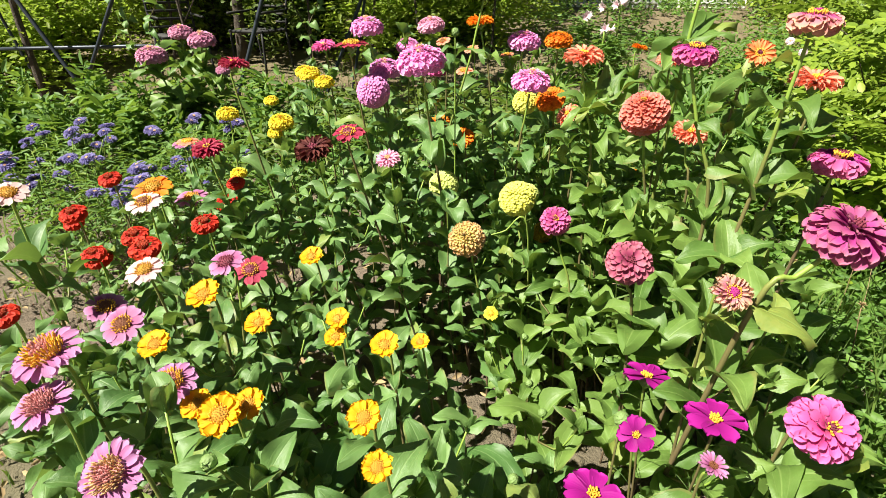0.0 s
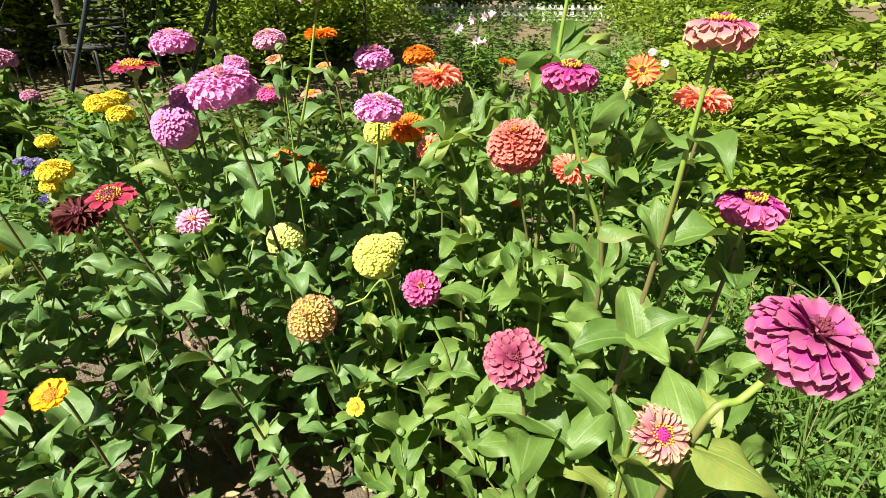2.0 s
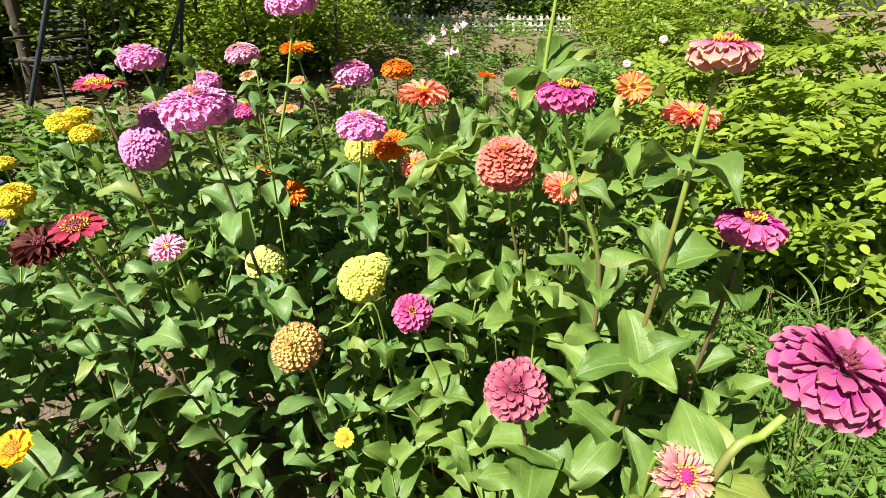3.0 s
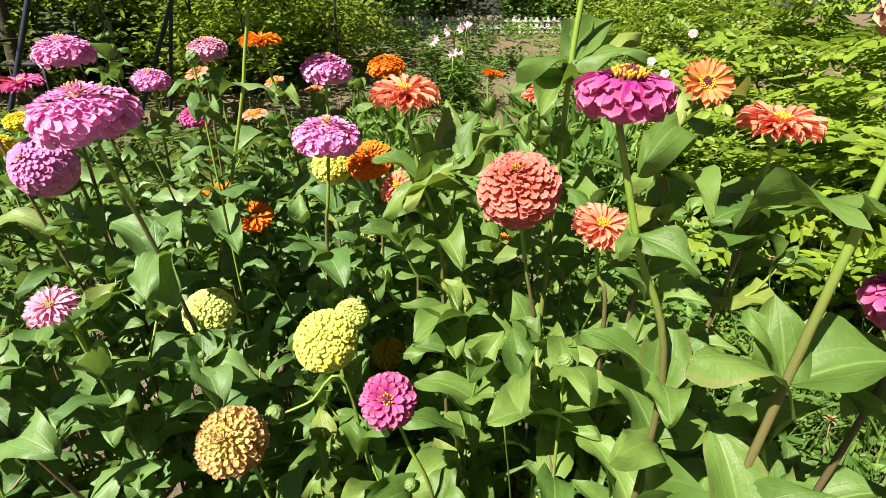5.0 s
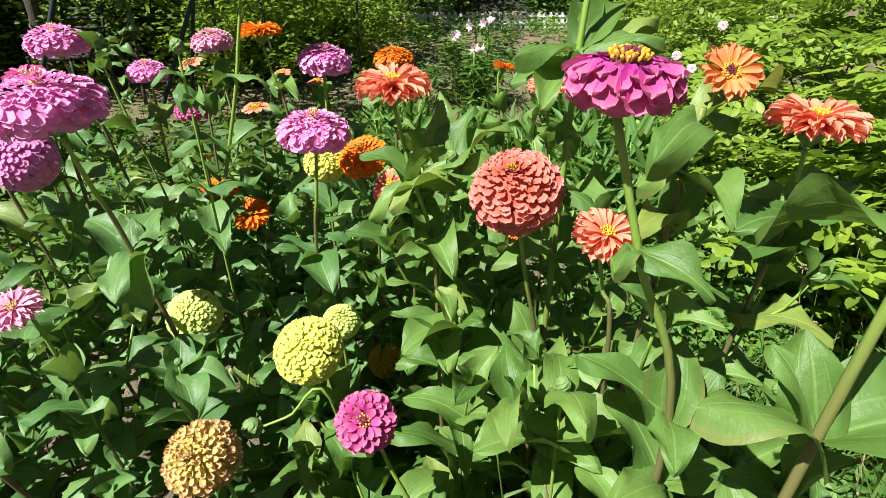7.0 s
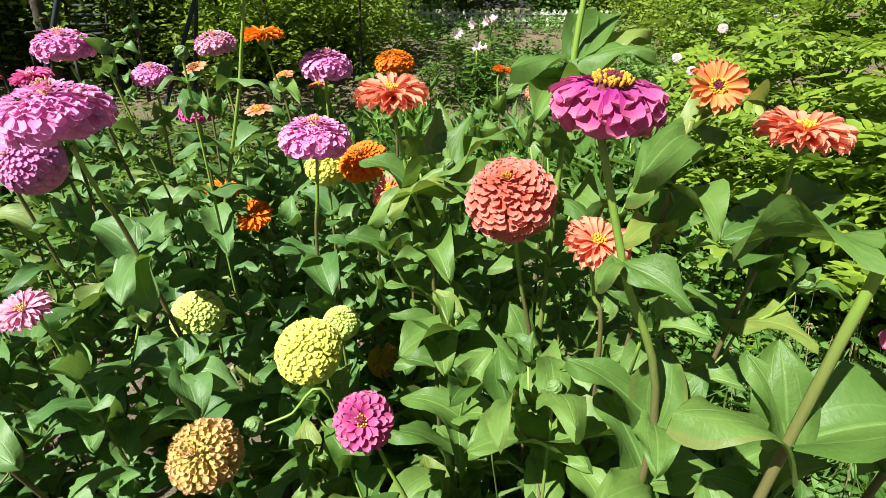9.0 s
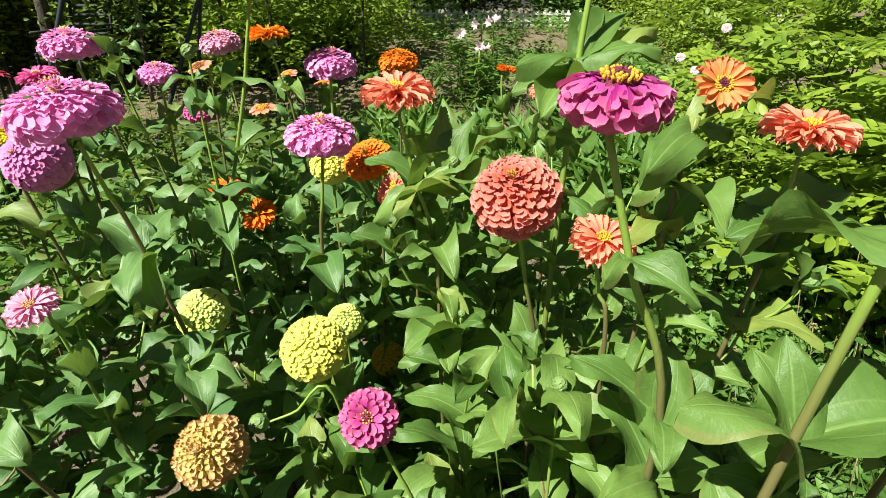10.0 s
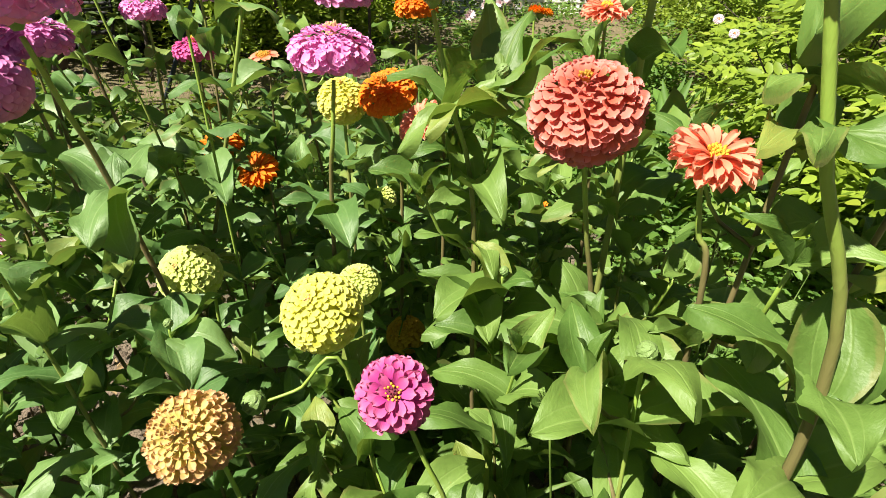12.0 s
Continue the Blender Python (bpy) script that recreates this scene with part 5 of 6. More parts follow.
spread_rnd = random.Random(11)
weeds(51, [(spread_rnd.uniform(0.85, 1.7), spread_rnd.uniform(0.35, 1.9)) for _ in range(120)], "green weeds at the foot of the bush", size=0.045, tall=0.12)
weeds(52, [(spread_rnd.uniform(0.2, 2.2), spread_rnd.uniform(1.9, 3.8)) for _ in range(110)], "low green weeds behind the bed", size=0.055, tall=0.3)
weed_rnd = random.Random(53)
for k in range(38):
    x, y = weed_rnd.uniform(-3.3, -0.95), weed_rnd.uniform(2.5, 4.3)
    tall = weed_rnd.uniform(0.30, 0.62) * (0.75 if y < 2.9 else 1.0)
    thing = tagged(new("weed_plant"), "bright green leafy weed with pointed leaves", "weed", "weeds behind the path")
    thing.matrix_basis = Matrix.Translation((x, y, rise(y)))
    rods = [(weed_rnd.uniform(-0.12, 0.12), weed_rnd.uniform(-0.12, 0.12), tall * weed_rnd.uniform(0.75, 1.0)) for _ in range(2)]
    for tip in rods:
        v, f, u = tube(spline([(tip[0] * 0.2, tip[1] * 0.2, -0.02), (tip[0] * 0.6, tip[1] * 0.6, tip[2] * 0.5), tip], 5), [0.004, 0.0037, 0.0034, 0.003, 0.0025, 0.002], 4)
        put("stem", mesh_of("stem", v, f, STEM, u), thing)
    spots = [(a * t ** 0.8, b * t ** 0.8, c * t) for a, b, c in rods for t in (0.25, 0.36, 0.47, 0.58, 0.68, 0.78, 0.88, 0.97)]
    v, f, u = leaf_cloud(1000 + k, spots, 0.03, 9, weed_rnd.uniform(0.085, 0.12), 0.34, 0.4, lift=0.35)
    tagged(put("foliage", big_mesh("foliage", v, f, WEED, u), thing), kind="stuff")
weeds(53, [(spread_rnd.uniform(-3.2, -0.95), spread_rnd.uniform(2.45, 4.2)) for _ in range(60)], "low green weeds behind the path", size=0.06, tall=0.2)
weeds(54, [(spread_rnd.uniform(-0.9, 1.0), spread_rnd.uniform(2.0, 2.9)) for _ in range(45)], "shaded green growth behind the bed", size=0.06, tall=0.45)


# dark leaf colour paints the shade over the ground here
weeds(56, [(spread_rnd.uniform(-1.2, 0.8), spread_rnd.uniform(2.5, 4.8)) for _ in range(110)], "low growth behind the bed, shade put into its dark leaf colour", material=WOODS, size=0.075, tall=0.30, per=60)
for k in range(30):
    x, y = weed_rnd.uniform(0.3, 1.9), weed_rnd.uniform(2.1, 4.0)
    tall = weed_rnd.uniform(0.35, 0.62)
    thing = tagged(new("weed_plant"), "upright green weed with long narrow leaves", "weed", "tall weeds behind the bed")
    thing.matrix_basis = Matrix.Translation((x, y, rise(y)))
    rods = [(weed_rnd.uniform(-0.10, 0.10), weed_rnd.uniform(-0.10, 0.10), tall * weed_rnd.uniform(0.75, 1.0)) for _ in range(3)]
    for tip in rods:
        v, f, u = tube(spline([(tip[0] * 0.3, tip[1] * 0.3, -0.02), (tip[0] * 0.6, tip[1] * 0.6, tip[2] * 0.5), tip], 5), [0.004, 0.0037, 0.0034, 0.003, 0.0025, 0.002], 4)
        put("stem", mesh_of("stem", v, f, STEM, u), thing)
    spots = [(a * (0.3 + 0.7 * t), b * (0.3 + 0.7 * t), c * t) for a, b, c in rods for t in (0.1, 0.25, 0.4, 0.55, 0.7, 0.82, 0.95)]
    v, f, u = leaf_cloud(1200 + k, spots, 0.02, 6, weed_rnd.uniform(0.13, 0.19), 0.17, 0.4, lift=0.9)
    tagged(put("foliage", big_mesh("foliage", v, f, WEED, u), thing), kind="stuff")
weeds(55, [(spread_rnd.uniform(-1.0, 6.0), spread_rnd.uniform(6.2, 10.0)) for _ in range(130)], "patchy low weeds before the fence", size=0.07, tall=0.16)


def grass(seed, count, xs, ys, tall, label):
    rng = np.random.default_rng(seed)
    x, y = rng.uniform(*xs, count), rng.uniform(*ys, count)
    a = rng.uniform(0, 6.28, count)
    h = tall * rng.uniform(0.4, 1.2, count)
    lean = h * rng.uniform(0.1, 0.7, count)
    w = 0.0025
    dx, dy = np.cos(a), np.sin(a)
    px, py = -dy * w, dx * w
    g = np.array([rise(v) for v in y])
    rows = [np.stack([x + px, y + py, g], 1), np.stack([x - px, y - py, g], 1),
            np.stack([x - px + dx * lean * 0.3, y - py + dy * lean * 0.3, g + h * 0.6], 1), np.stack([x + px + dx * lean * 0.3, y + py + dy * lean * 0.3, g + h * 0.6], 1),
            np.stack([x + dx * lean, y + dy * lean, g + h], 1), np.stack([x + dx * lean * 1.02, y + dy * lean * 1.02, g + h], 1)]
    v = np.stack(rows, 1).reshape(-1, 3)
    b = np.arange(count)[:, None] * 6
    f = np.concatenate([b + np.array([0, 1, 2, 3]), b + np.array([3, 2, 5, 4])], 0)
    u = np.tile(np.array([(0, 0), (1, 0), (1, 0.6), (0, 0.6), (0.5, 1), (0.5, 1)]), (count, 1))
    return tagged(new("grass", big_mesh("grass", v, f, BLADE, u)), label, "grass", kind="stuff")


grass(61, 3000, (0.75, 2.0), (0.3, 2.2), 0.12, "tufts of green grass beside the bed")
grass(62, 3500, (-3.5, 3.0), (2.0, 6.0), 0.18, "uneven grass behind the bed")
grass(63, 1800, (-2.2, -0.6), (0.6, 2.4), 0.06, "short grass at the edge of the path")

# litter and clods on the soil
litter = np.random.default_rng(71)
spots = np.stack([litter.uniform(-1.8, 1.5, 900), litter.uniform(0.3, 2.4, 900), np.full(900, 0.02)], 1)
v, f, u = leaf_cloud(72, spots, 0.02, 2, 0.035, 0.4, 0.15)
tagged(new("leaf_litter", big_mesh("leaf_litter", v, f, DRY, u)), "dry brown leaf scraps lying on the soil", "leaf litter", kind="stuff")


def clods(seed, count, xs, ys, label):
    """Crumbs and clods of earth, sunk a little into the ground."""
    rng = np.random.default_rng(seed)
    ring = [(math.cos(k * math.pi / 3), math.sin(k * math.pi / 3)) for k in range(6)]
    unit = np.array([(0, 0, 1)] + [(0.8 * x, 0.8 * y, 0.6) for x, y in ring] + [(x, y, -0.2) for x, y in ring])
    tri = [(0, 1 + k, 1 + (k + 1) % 6, 1 + (k + 1) % 6) for k in range(6)]
    side = [(1 + k, 7 + k, 7 + (k + 1) % 6, 1 + (k + 1) % 6) for k in range(6)]
    verts, faces = [], []
    for i in range(count):
        x, y, r = rng.uniform(*xs), rng.uniform(*ys), 0.004 + 0.016 * rng.random() ** 3
        lump = unit * rng.uniform(0.7, 1.25, (13, 1)) * r * np.array([rng.uniform(0.8, 1.4), 1.0, rng.uniform(0.6, 1.0)])
        verts += [tuple(p + (x, y, ground_height(x, y))) for p in lump]
        faces += [tuple(dict.fromkeys(j + 13 * i for j in f)) for f in tri + side]
    return tagged(new("soil_clods", mesh_of("soil_clods", verts, faces, SOIL)), label, "soil clods", kind="stuff")


clods(75, 2600, (-1.9, -0.4), (0.3, 2.2), "crumbs and clods of dry brown earth on the path")
clods(76, 900, (-0.4, 0.6), (0.3, 2.0), "crumbs of dark earth under the flowers")


def aster_plant(at, tall, heads, seed):
    """A bushy aster with violet button heads."""
    rnd = random.Random(seed)
    thing = tagged(new("aster"), "bushy aster with violet-blue button flowers", "aster", "asters by the path")
    thing.matrix_basis = Matrix.Translation((at[0], at[1], rise(at[1])))
    for k in range(heads):
        a, r = rnd.uniform(0, 6.28), 0.24 * math.sqrt(rnd.random())
        top = Vector((r * math.cos(a), r * math.sin(a), tall * rnd.uniform(0.72, 1.0)))
        v, f, u = tube(spline([(0, 0, 0), (top.x * 0.5, top.y * 0.5, top.z * 0.55), top], 6), [0.0025] * 7, 4)
        put("stem", mesh_of("stem", v, f, STEM, u), thing)
        flower_head(thing, top, (rnd.uniform(-0.3, 0.3), rnd.uniform(-0.5, 0.1), 1), rnd.uniform(0.055, 0.075), "aster", "aster", PALE_FLORET, PALE_FLORET, False, rnd.uniform(0, 6))
    centres = np.array([(rnd.uniform(-0.22, 0.22), rnd.uniform(-0.22, 0.22), rnd.uniform(0.06, tall * 0.85)) for _ in range(60)])
    v, f, u = leaf_cloud(seed, centres, 0.05, 14, 0.05, 0.22)
    tagged(put("foliage", big_mesh("foliage", v, f, WEED, u), thing), kind="stuff")


aster_plant((-1.62, 1.95), 0.56, 16, 81)
aster_plant((-1.35, 1.80), 0.50, 12, 82)
aster_plant((-1.12, 2.0), 0.48, 13, 83)
aster_plant((-1.20, 2.35), 0.52, 12, 84)
aster_plant((-1.75, 2.3), 0.55, 10, 85)


def sedum_plant(at, heads, seed):
    rnd = random.Random(seed)
    thing = tagged(new("stonecrop"), "tall leafy plant with dusty pink domed flower clusters", "plant", "pink-topped plants behind the path")
    thing.matrix_basis = Matrix.Translation((at[0], at[1], rise(at[1])))
    for x, y, z, d in heads:
        top = Vector((x - at[0], y - at[1], z))
        v, f, u = tube(spline([(0, 0, 0), (top.x * 0.5, top.y * 0.5, z * 0.5), top], 8), [0.006] * 9, 5)
        put("stem", mesh_of("stem", v, f, STEM, u), thing)
        flower_head(thing, top, (0, -0.1, 1), d, "dome", "sedum", PALE_FLORET, PALE_FLORET, False, rnd.uniform(0, 6))
        for k in range(12):
            p = top * rnd.uniform(0.35, 0.92)
            leaf_pair(thing, rnd, p, (0, 0, 1), rnd.uniform(0, 3), 0.16, 10)


sedum_plant((-1.85, 3.65), [(-1.9, 3.4, 0.70, 0.20), (-1.648, 3.6, 0.775, 0.19), (-1.929, 3.9, 0.80, 0.18), (-1.5, 3.5, 0.6, 0.10)], 91)


LILY_GRID = petal_grid(0.34, 0.35, 0.2)
LILY_PETAL = mesh_of("petal", LILY_GRID[0], LILY_GRID[1], PETAL["lily"], LILY_GRID[2])


def lily(at, tall, seed):
    """A lily: a straight leafy stalk with trumpet flowers."""
    rnd = random.Random(seed)
    thing = tagged(new("lily"), "pale pink and white trumpet lilies on a leafy stalk", "lily", "lilies behind the bed")
    thing.matrix_basis = Matrix.Translation((at[0], at[1], rise(at[1])))
    v, f, u = tube([Vector((0, 0, tall * k / 8)) for k in range(9)], [0.008] * 9, 5)
    put("stem", mesh_of("stem", v, f, STEM, u), thing)
    for k in range(3):
        a = rnd.uniform(0, 6.28)
        d = Vector((math.cos(a), math.sin(a), rnd.uniform(-0.1, 0.7))).normalized()
        c = Vector((0, 0, tall)) + d * 0.03
        v, f, u = tube([c - d * 0.03, c, c + d * 0.012], [0.004, 0.007, 0.004], 6)
        trumpet = put("trumpet", mesh_of("trumpet", v, f, CALYX, u), thing)
        for i in range(6):
            b = i * math.pi / 3
            x = d.orthogonal().normalized()
            y = d.cross(x)
            o = x * math.cos(b) + y * math.sin(b)
            put("petal", LILY_PETAL, trumpet, frame_on(c, d + o * 0.35, o * -1, 0.085, 0.085, 0.085))
    leaves = [(0, 0, tall * rnd.uniform(0.05, 0.9)) for _ in range(22)]
    v, f, u = leaf_cloud(seed, leaves, 0.02, 5, 0.15, 0.16, 0.3)
    tagged(put("leaves", big_mesh("leaves", v, f, WEED, u), thing), kind="stuff")


for k, (x, y, z) in enumerate(((1.40, 5.75, 0.62), (1.66, 5.85, 0.70), (1.74, 5.7, 0.74), (1.55, 5.5, 0.55))):
    lily((x, y), z, 100 + k)
shrub("weed_clump", "tall green leafy clump round the lilies", "plant", (1.6, 5.7, 0.22), (0.42, 0.3, 0.36), 60, 40, 0.07, WEED, 42, aspect=0.2)


# back row of shrubs, sunlight put into the leaf colour
for k in range(13):
    r = random.Random(700 + k)
    shrub("shrub", "tangled shrub, its light and dark green leaves brightened as if sunlit", "shrub", (-8.0 + 0.62 * k, 7.4 + r.uniform(-0.6, 1.0), 0.75), (0.8, 0.7, r.uniform(0.75, 1.15)), 90, 36, 0.085,
          LIT_UNDER, 700 + k, spread=0.12, wood=5, group="undergrowth", trunk=0.016)
for k in range(9):
    r = random.Random(760 + k)
    shrub("shrub", "distant green shrub in the rough grass", "shrub", (-2.6 + 1.5 * k, 12.4 + r.uniform(-1.0, 1.4), 0.6), (1.0, 0.8, r.uniform(0.6, 1.1)), 80, 36, 0.13,
          WEED if k % 2 else WOODS, 760 + k, spread=0.16, wood=4, group="undergrowth", trunk=0.018)

# ---- the far side: fence, trellis and trees ----
def picket_fence(start, end, height, step=0.11):
    """A low edging fence of white arched pickets on two rails."""
    fence = tagged(new("fence"), "low white plastic edging fence with arched pickets", "fence")
    a, b = Vector(start), Vector(end)
    fence.matrix_basis = Matrix.Translation(a)
    along = (b - a).normalized()
    side = along.cross(Vector((0, 0, 1)))
    n = int((b - a).length / step)
    outline = [(-0.032, 0.0), (0.032, 0.0), (0.032, height - 0.06), (0.022, height - 0.02), (0.0, height), (-0.022, height - 0.02), (-0.032, height - 0.06)]
    front = [along * x + Vector((0, 0, z)) - side * 0.006 for x, z in outline]
    back = [along * x + Vector((0, 0, z)) + side * 0.006 for x, z in outline]
    k = len(outline)
    faces = [tuple(range(k)), tuple(range(2 * k - 1, k - 1, -1))] + [(i, i + k, (i + 1) % k + k, (i + 1) % k) for i in range(k)]
    picket = mesh_of("picket", front + back, faces, WHITE, smooth=False)
    for i in range(n):
        put("picket", picket, fence, Matrix.Translation(along * step * i))
    for z in (0.07, height - 0.09):
        q = [along * x * (b - a).length + side * y + Vector((0, 0, z + h)) for x in (0, 1) for y, h in ((0.006, 0), (0.02, 0), (0.02, 0.03), (0.006, 0.03))]
        put("rail", mesh_of("rail", q, [(0, 1, 5, 4), (1, 2, 6, 5), (2, 3, 7, 6), (3, 0, 4, 7), (0, 3, 2, 1), (4, 5, 6, 7)], WHITE, smooth=False), fence)


picket_fence((1.6, 10.5, 0.75), (8.6, 9.5, 0.70), 0.28)


def tree(at, height, trunk, crown_z, radii, seed, label, clumps=100, per=40, size=0.14, material=WOODS, lean=(0, 0), limbs=5):
    thing = tagged(new("tree"), label, "tree", "trees behind the garden")
    thing.matrix_basis = Matrix.Translation((at[0], at[1], rise(at[1])))
    rnd = random.Random(seed)
    top = Vector((rnd.uniform(-0.4, 0.4) + lean[0], rnd.uniform(-0.4, 0.4) + lean[1], height))
    pts = spline([(0, 0, -0.05), (rnd.uniform(-0.15, 0.15), rnd.uniform(-0.1, 0.1), height * 0.35), top], 10)
    v, f, u = tube(pts, [trunk * (1.15 - 0.095 * k) for k in range(11)], 9)
    put("trunk", mesh_of("trunk", v, f, BARK, u), thing)
    centres = crown_centres(seed, (lean[0], lean[1], crown_z), radii, clumps, 0.35)
    for k in range(limbs):
        p = pts[rnd.randrange(2, 9)]
        end = Vector(centres[rnd.randrange(len(centres))])
        v, f, u = tube(spline([p, p.lerp(end, 0.5) + Vector((0, 0, 0.15)), end], 6), [trunk * 0.4 * (1 - 0.14 * i) for i in range(7)], 5)
        put("limb", mesh_of("limb", v, f, BARK, u), thing)
    v, f, u = leaf_cloud(seed, centres, 0.16, per, size, 0.55)
    tagged(put("crown", big_mesh("crown", v, f, material, u), thing), kind="stuff")


TREE = "dark leafy tree with a bare lower trunk"
# first three: crowns added above the view to shade the ground behind the bed
tree((-3.9, 4.9), 4.6, 0.032, 3.6, (1.4, 1.1, 0.8), 209, TREE, 24, 60, lean=(1.7, -0.7))
tree((-2.5, 6.4), 5.0, 0.06, 3.5, (2.0, 1.5, 1.7), 207, TREE, 5)
tree((-0.2, 7.2), 5.0, 0.06, 3.5, (1.8, 1.5, 1.7), 208, TREE, 12)
tree((-3.6, 7.4), 5.0, 0.07, 3.2, (2.0, 1.6, 2.2), 201, TREE, 9)
tree((-1.3, 8.4), 5.5, 0.08, 3.4, (2.1, 1.8, 2.3), 202, TREE, 26)
tree((0.6, 9.4), 5.5, 0.13, 3.5, (1.9, 1.8, 2.4), 203, TREE)
tree((-6.5, 8.2), 5.5, 0.12, 3.2, (2.3, 2.0, 2.4), 204, TREE)
tree((-2.4, 10.5), 6.5, 0.14, 3.6, (2.4, 2.2, 2.8), 205, TREE)
for k, (x, y, lx) in enumerate(((-4.4, 6.0, 0.5), (-3.3, 6.3, -0.4), (-2.7, 5.7, 0.6), (-1.6, 6.1, -0.5), (-0.9, 6.0, 0.3), (-0.3, 6.3, -0.2), (0.5, 6.6, 0.3))):
    tree((x, y), 3.2, 0.017, 1.7, (0.7, 0.5, 0.9), 230 + k, "slender sapling with sparse yellow-green leaves", 16, 22, 0.08, LIT_UNDER, (lx, 0.0), 3)
for k in range(16):
    r = random.Random(300 + k)
    x = -12 + 1.75 * k + r.uniform(-0.5, 0.5)
    tree((x, 15 + r.uniform(-1.5, 3)), 6, 0.10, 2.9, (1.7, 1.5, 2.8), 300 + k, "tree of the woodland behind the fence", 130, 26, 0.24, limbs=2)
# dark leaves paint shade on three shrubs, bright leaves paint sun on the rest
SH = "undergrowth shrub below the trees, shade or sunlight put into its leaf colour"
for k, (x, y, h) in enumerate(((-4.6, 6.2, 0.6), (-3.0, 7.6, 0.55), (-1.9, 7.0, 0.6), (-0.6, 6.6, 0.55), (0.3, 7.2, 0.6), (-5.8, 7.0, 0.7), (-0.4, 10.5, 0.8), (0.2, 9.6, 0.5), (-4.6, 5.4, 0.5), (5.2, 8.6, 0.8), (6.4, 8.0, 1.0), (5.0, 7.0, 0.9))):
    shrub("shrub", SH, "shrub", (x, y, h * 0.8), (0.95, 0.8, h), 100, 40, 0.085, WOODS if k in (1, 2, 5) else LIT_UNDER, 400 + k, spread=0.11, wood=4, group="undergrowth", trunk=0.018)


def trellis():
    """A frame of steel poles that lean together, with a ridge and a cross rail."""
    thing = tagged(new("trellis"), "dark steel pole frame with leaning legs", "trellis")
    thing.matrix_basis = Matrix.Translation((-2.2, 4.7, rise(4.7)))
    for x0, x1, y0, y1, r in ((0.18, 1.04, -0.10, 0.15, 0.018), (0.93, 1.95, 0.10, 0.15, 0.016), (1.20, 1.70, 0.35, 0.15, 0.014),
                              (-0.93, -2.05, -0.10, 0.15, 0.018), (-1.43, -0.05, 0.10, 0.15, 0.016), (-1.75, -2.05, 0.35, 0.15, 0.014)):
        v, f, u = tube([Vector((x0, y0, -0.1)).lerp(Vector((x1, y1, 2.0)), t / 4) for t in range(5)], [r] * 5, 8)
        put("post", mesh_of("post", v, f, STEEL, u), thing)
    for xa, xb, z in ((-2.15, 2.05, 2.0), (-2.0, -0.2, 0.56)):
        v, f, u = tube([Vector((xa, 0.15, z)).lerp(Vector((xb, 0.15, z + 0.03)), t / 4) for t in range(5)], [0.016] * 5, 8)
        put("rail", mesh_of("rail", v, f, STEEL, u), thing)


def vine(start, end, seed):
    """A twining vine with heart-shaped leaves."""
    rnd = random.Random(seed)
    thing = tagged(new("vine"), "thin climbing vine with pale green leaves", "vine", "vines on the trellis")
    a, b = Vector(start), Vector(end)
    thing.matrix_basis = Matrix.Translation(a)
    pts = [a.lerp(b, t / 16) - a + Vector((0.035 * math.sin(t * 1.4), 0.03 * math.cos(t * 1.4), 0)) for t in range(17)]
    v, f, u = tube(pts, [0.004] * 17, 5)
    put("stem", mesh_of("stem", v, f, STEM, u), thing)
    for p in pts[3:]:
        for _ in range(2):
            o = Vector((rnd.gauss(0, 1), rnd.gauss(-0.5, 0.7), rnd.uniform(-0.7, 0.2)))
            s = rnd.uniform(0.07, 0.12)
            put("leaf", rnd.choice(LEAVES), thing, frame_on(p, o, (-0.3, -0.4, 1), s * 1.15, s, s))


vine((-2.75, 4.55, rise(4.55)), (-2.2, 4.6, 1.7), 1)
vine((-2.45, 4.5, rise(4.5)), (-2.9, 4.6, 1.5), 2)
vine((-1.33, 4.6, rise(4.6)), (-1.0, 4.75, 1.6), 3)


def garden_chair(at, turn):
    """A dark slatted garden chair."""
    chair = tagged(new("garden_chair"), "dark slatted garden chair in the shade", "chair")
    chair.matrix_basis = Matrix.Translation((at[0], at[1], rise(at[1]))) @ Matrix.Rotation(turn, 4, "Z")

    def bar(name, a, b, r):
        v, f, u = tube([Vector(a).lerp(Vector(b), t / 3) for t in range(4)], [r] * 4, 6)
        put(name, mesh_of(name, v, f, BLACK, u), chair)
    for x in (-0.22, 0.22):
        bar("leg", (x, -0.22, 0), (x, -0.20, 0.44), 0.013)
        bar("leg", (x, 0.24, 0), (x, 0.20, 0.44), 0.013)
        bar("backrest_post", (x, 0.20, 0.44), (x, 0.30, 0.88), 0.013)
        bar("armrest", (x, -0.2, 0.62), (x, 0.24, 0.64), 0.014)
    for k in range(5):
        bar("seat_slat", (-0.23, -0.2 + 0.1 * k, 0.44), (0.23, -0.2 + 0.1 * k, 0.44), 0.018)
        bar("backrest_slat", (-0.23, 0.22 + 0.018 * k, 0.52 + 0.08 * k), (0.23, 0.22 + 0.018 * k, 0.52 + 0.08 * k), 0.015)


garden_chair((-2.95, 5.9), 0.7)
garden_chair((-2.15, 6.1), -0.4)
trellis()


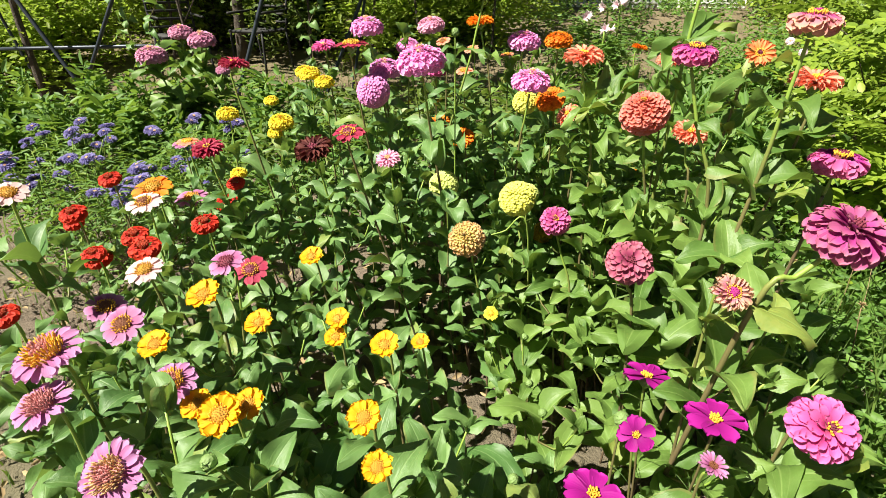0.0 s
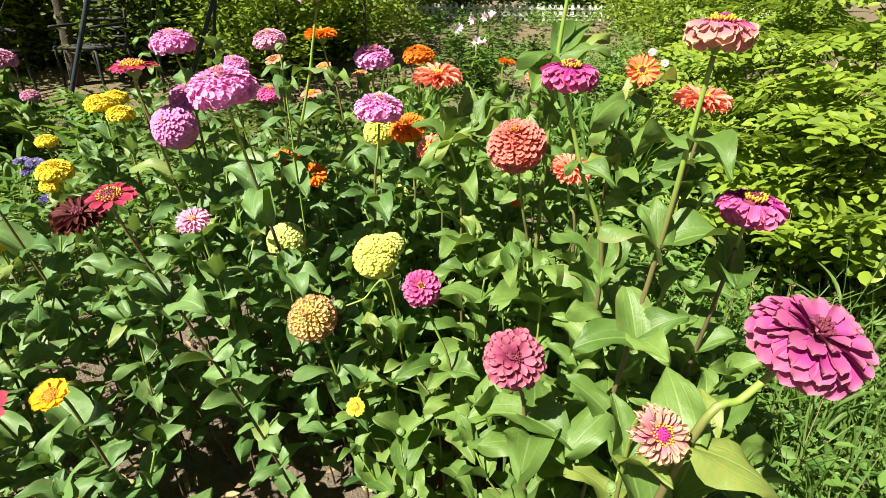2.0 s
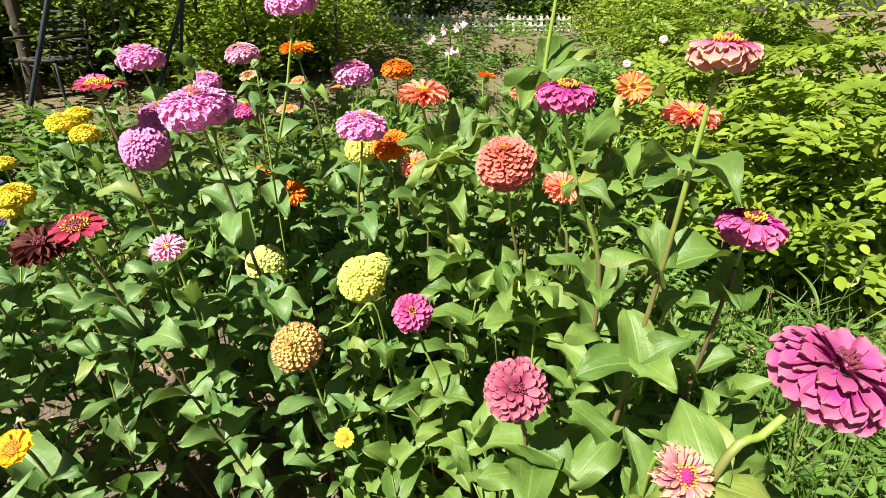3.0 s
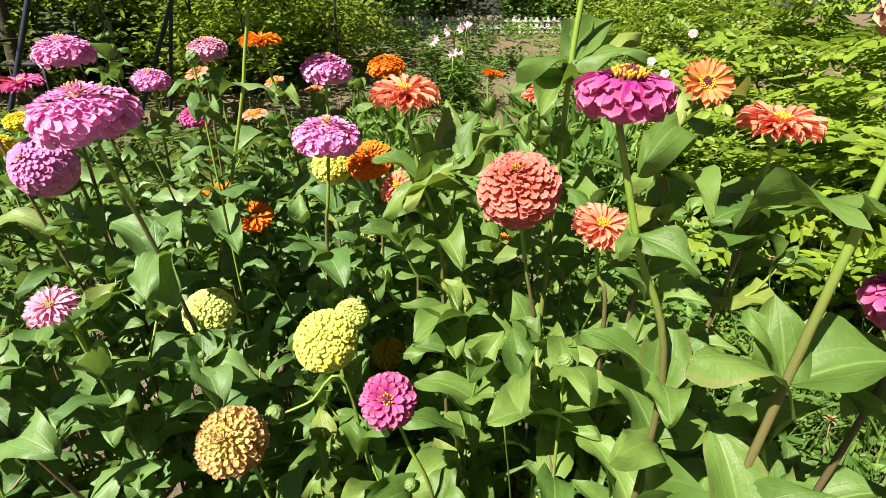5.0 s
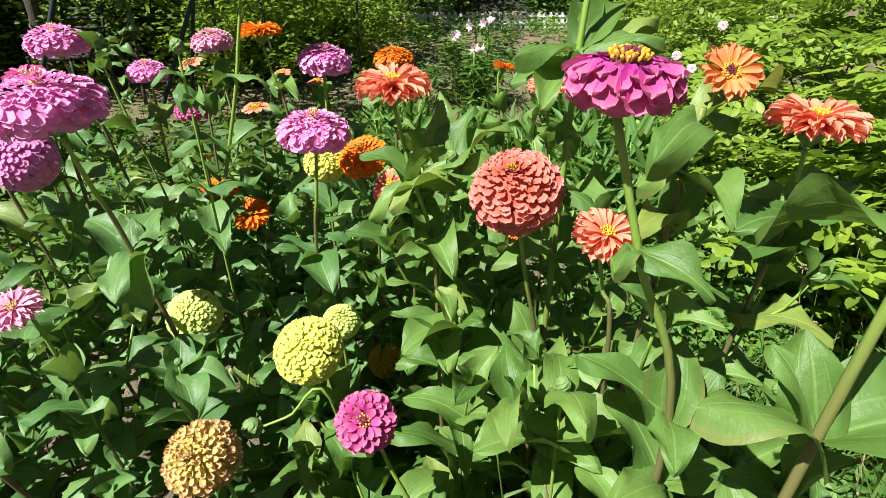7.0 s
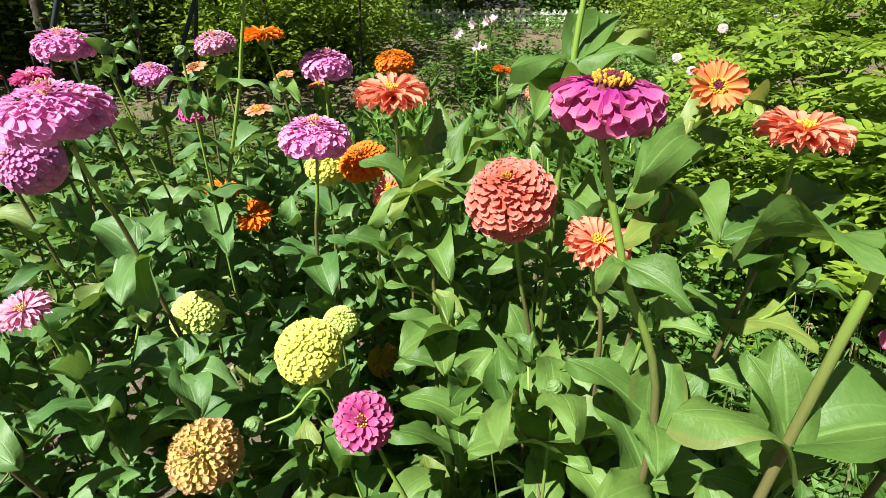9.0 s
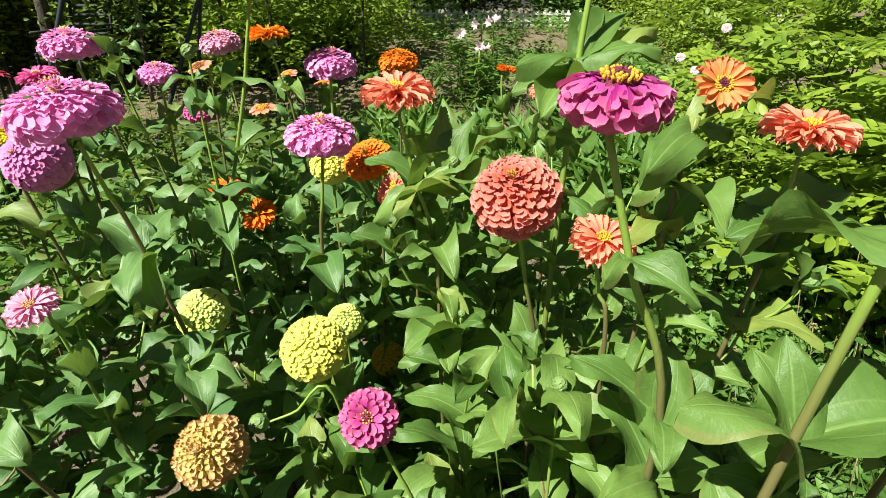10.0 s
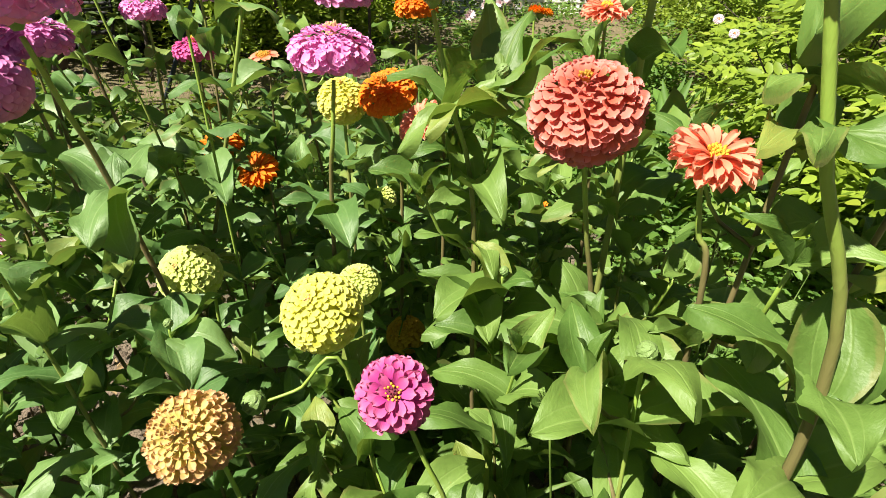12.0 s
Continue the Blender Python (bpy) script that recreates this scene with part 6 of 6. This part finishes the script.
# ---- wild grasses and seed heads at the right of the bed ----
def foxtail(at, tall, lean, seed):
    """A foxtail grass: a wiry stalk, two blades and a bristly spike."""
    rnd = random.Random(seed)
    thing = tagged(new("foxtail_grass"), "green foxtail grass with a bristly nodding spike", "grass", "foxtail grasses")
    thing.matrix_basis = Matrix.Translation((at[0], at[1], 0))
    top = Vector((lean[0], lean[1], tall))
    pts = spline([(0, 0, 0), (lean[0] * 0.2, lean[1] * 0.2, tall * 0.6), top], 10)
    v, f, u = tube(pts, [0.0012] * 11, 4)
    put("stalk", mesh_of("stalk", v, f, BLADE, u), thing)
    d = (pts[-1] - pts[-2]).normalized()
    spike = spline([top, top + d * 0.028, top + d * 0.05 + Vector((lean[0] * 0.12, lean[1] * 0.12, -0.008))], 12)
    pieces = [tube(spike, [0.0022 + 0.0028 * math.sin(math.pi * min(1, (k + 1) / 13)) for k in range(13)], 6)]
    for k in range(150):
        p = spike[rnd.randrange(13)]
        o = Vector((rnd.gauss(0, 1), rnd.gauss(0, 1), rnd.gauss(0, 1))).normalized() + d * 0.6
        pieces.append(tube([p, p + o * rnd.uniform(0.006, 0.011)], [0.0004, 0.0001], 3))
    v, f, u = join(pieces)
    tagged(put("spike", mesh_of("spike", v, f, BLADE, u), thing), kind="stuff")
    for k in range(2):
        a = rnd.uniform(0, 6.28)
        p = pts[3 + 2 * k]
        g = leaf_grid(0.07, 0.45, 0.1, 0.2, 0.0, 2, 8)
        put("blade", mesh_of("blade", g[0], g[1], BLADE, g[2]), thing, frame_on(p, Vector((math.cos(a), math.sin(a), 0.9)), (0, 0, 1), 0.16, 0.16, 0.16))


foxtail((1.34, 1.12), 0.50, (0.02, -0.02), 1)
foxtail((1.52, 1.25), 0.46, (-0.05, 0.01), 2)
foxtail((0.43, 1.02), 0.58, (-0.04, -0.03), 3)
foxtail((0.235, 1.335), 0.50, (0.05, -0.03), 4)
foxtail((1.18, 0.95), 0.40, (0.04, 0.0), 5)


def grass_tuft(at, blades):
    """Broad grass leaves that spring from one foot."""
    thing = tagged(new("grass_tuft"), "broad-bladed green grass between the flowers", "grass", "grass between the flowers")
    thing.matrix_basis = Matrix.Translation(at)
    for azimuth, lift, length, width in blades:
        g = leaf_grid(width / length, 0.30, 0.35, 0.25, 0.0, 2, 12)
        d = Vector((math.cos(azimuth) * math.cos(lift), math.sin(azimuth) * math.cos(lift), math.sin(lift)))
        put("blade", mesh_of("blade", g[0], g[1], BLADE, g[2]), thing, frame_on((0, 0, 0), d, Vector((-0.3, -0.2, 1)), length, length, length))


grass_tuft((0.37, 1.06, 0.20), ((0.55, 1.25, 0.36, 0.022), (3.4, 1.0, 0.26, 0.016), (4.6, 0.9, 0.22, 0.014)))
grass_tuft((0.29, 1.10, 0.20), ((5.9, 1.0, 0.30, 0.018), (2.2, 1.2, 0.24, 0.014)))


def dry_stalk(at, tall, seed):
    """A withered flower stalk with a brown seed head."""
    rnd = random.Random(seed)
    thing = tagged(new("seed_stalk"), "withered stalk with a small brown seed head", "dry plant", "withered stalks")
    thing.matrix_basis = Matrix.Translation((at[0], at[1], 0))
    top = Vector((rnd.uniform(-0.06, 0.06), rnd.uniform(-0.06, 0.06), tall))
    v, f, u = tube(spline([(0, 0, 0), (top.x * 0.3, top.y * 0.3, tall * 0.6), top], 8), [0.0011] * 9, 4)
    put("stalk", mesh_of("stalk", v, f, DRY, u), thing)
    g = petal_grid(0.5, 0.2, 0.1, nu=2, nv=3)
    pieces = []
    for k in range(16):
        a, e = k * GOLDEN, rnd.uniform(0.0, 1.3)
        o = Vector((math.cos(a) * math.cos(e), math.sin(a) * math.cos(e), math.sin(e)))
        pieces.append(moved(g, frame_on(top, o, (0.1, 0, 1), 0.009, 0.012, 0.012)))
    v, f, u = join(pieces)
    tagged(put("seed_head", mesh_of("seed_head", v, f, DRY, u), thing), kind="stuff")


for k in range(21):
    r = random.Random(900 + k)
    dry_stalk((r.uniform(0.95, 1.75), r.uniform(0.55, 1.5)), r.uniform(0.22, 0.50), 900 + k)
grass(64, 800, (0.8, 1.8), (0.35, 1.5), 0.30, "long thin grass at the right of the bed")
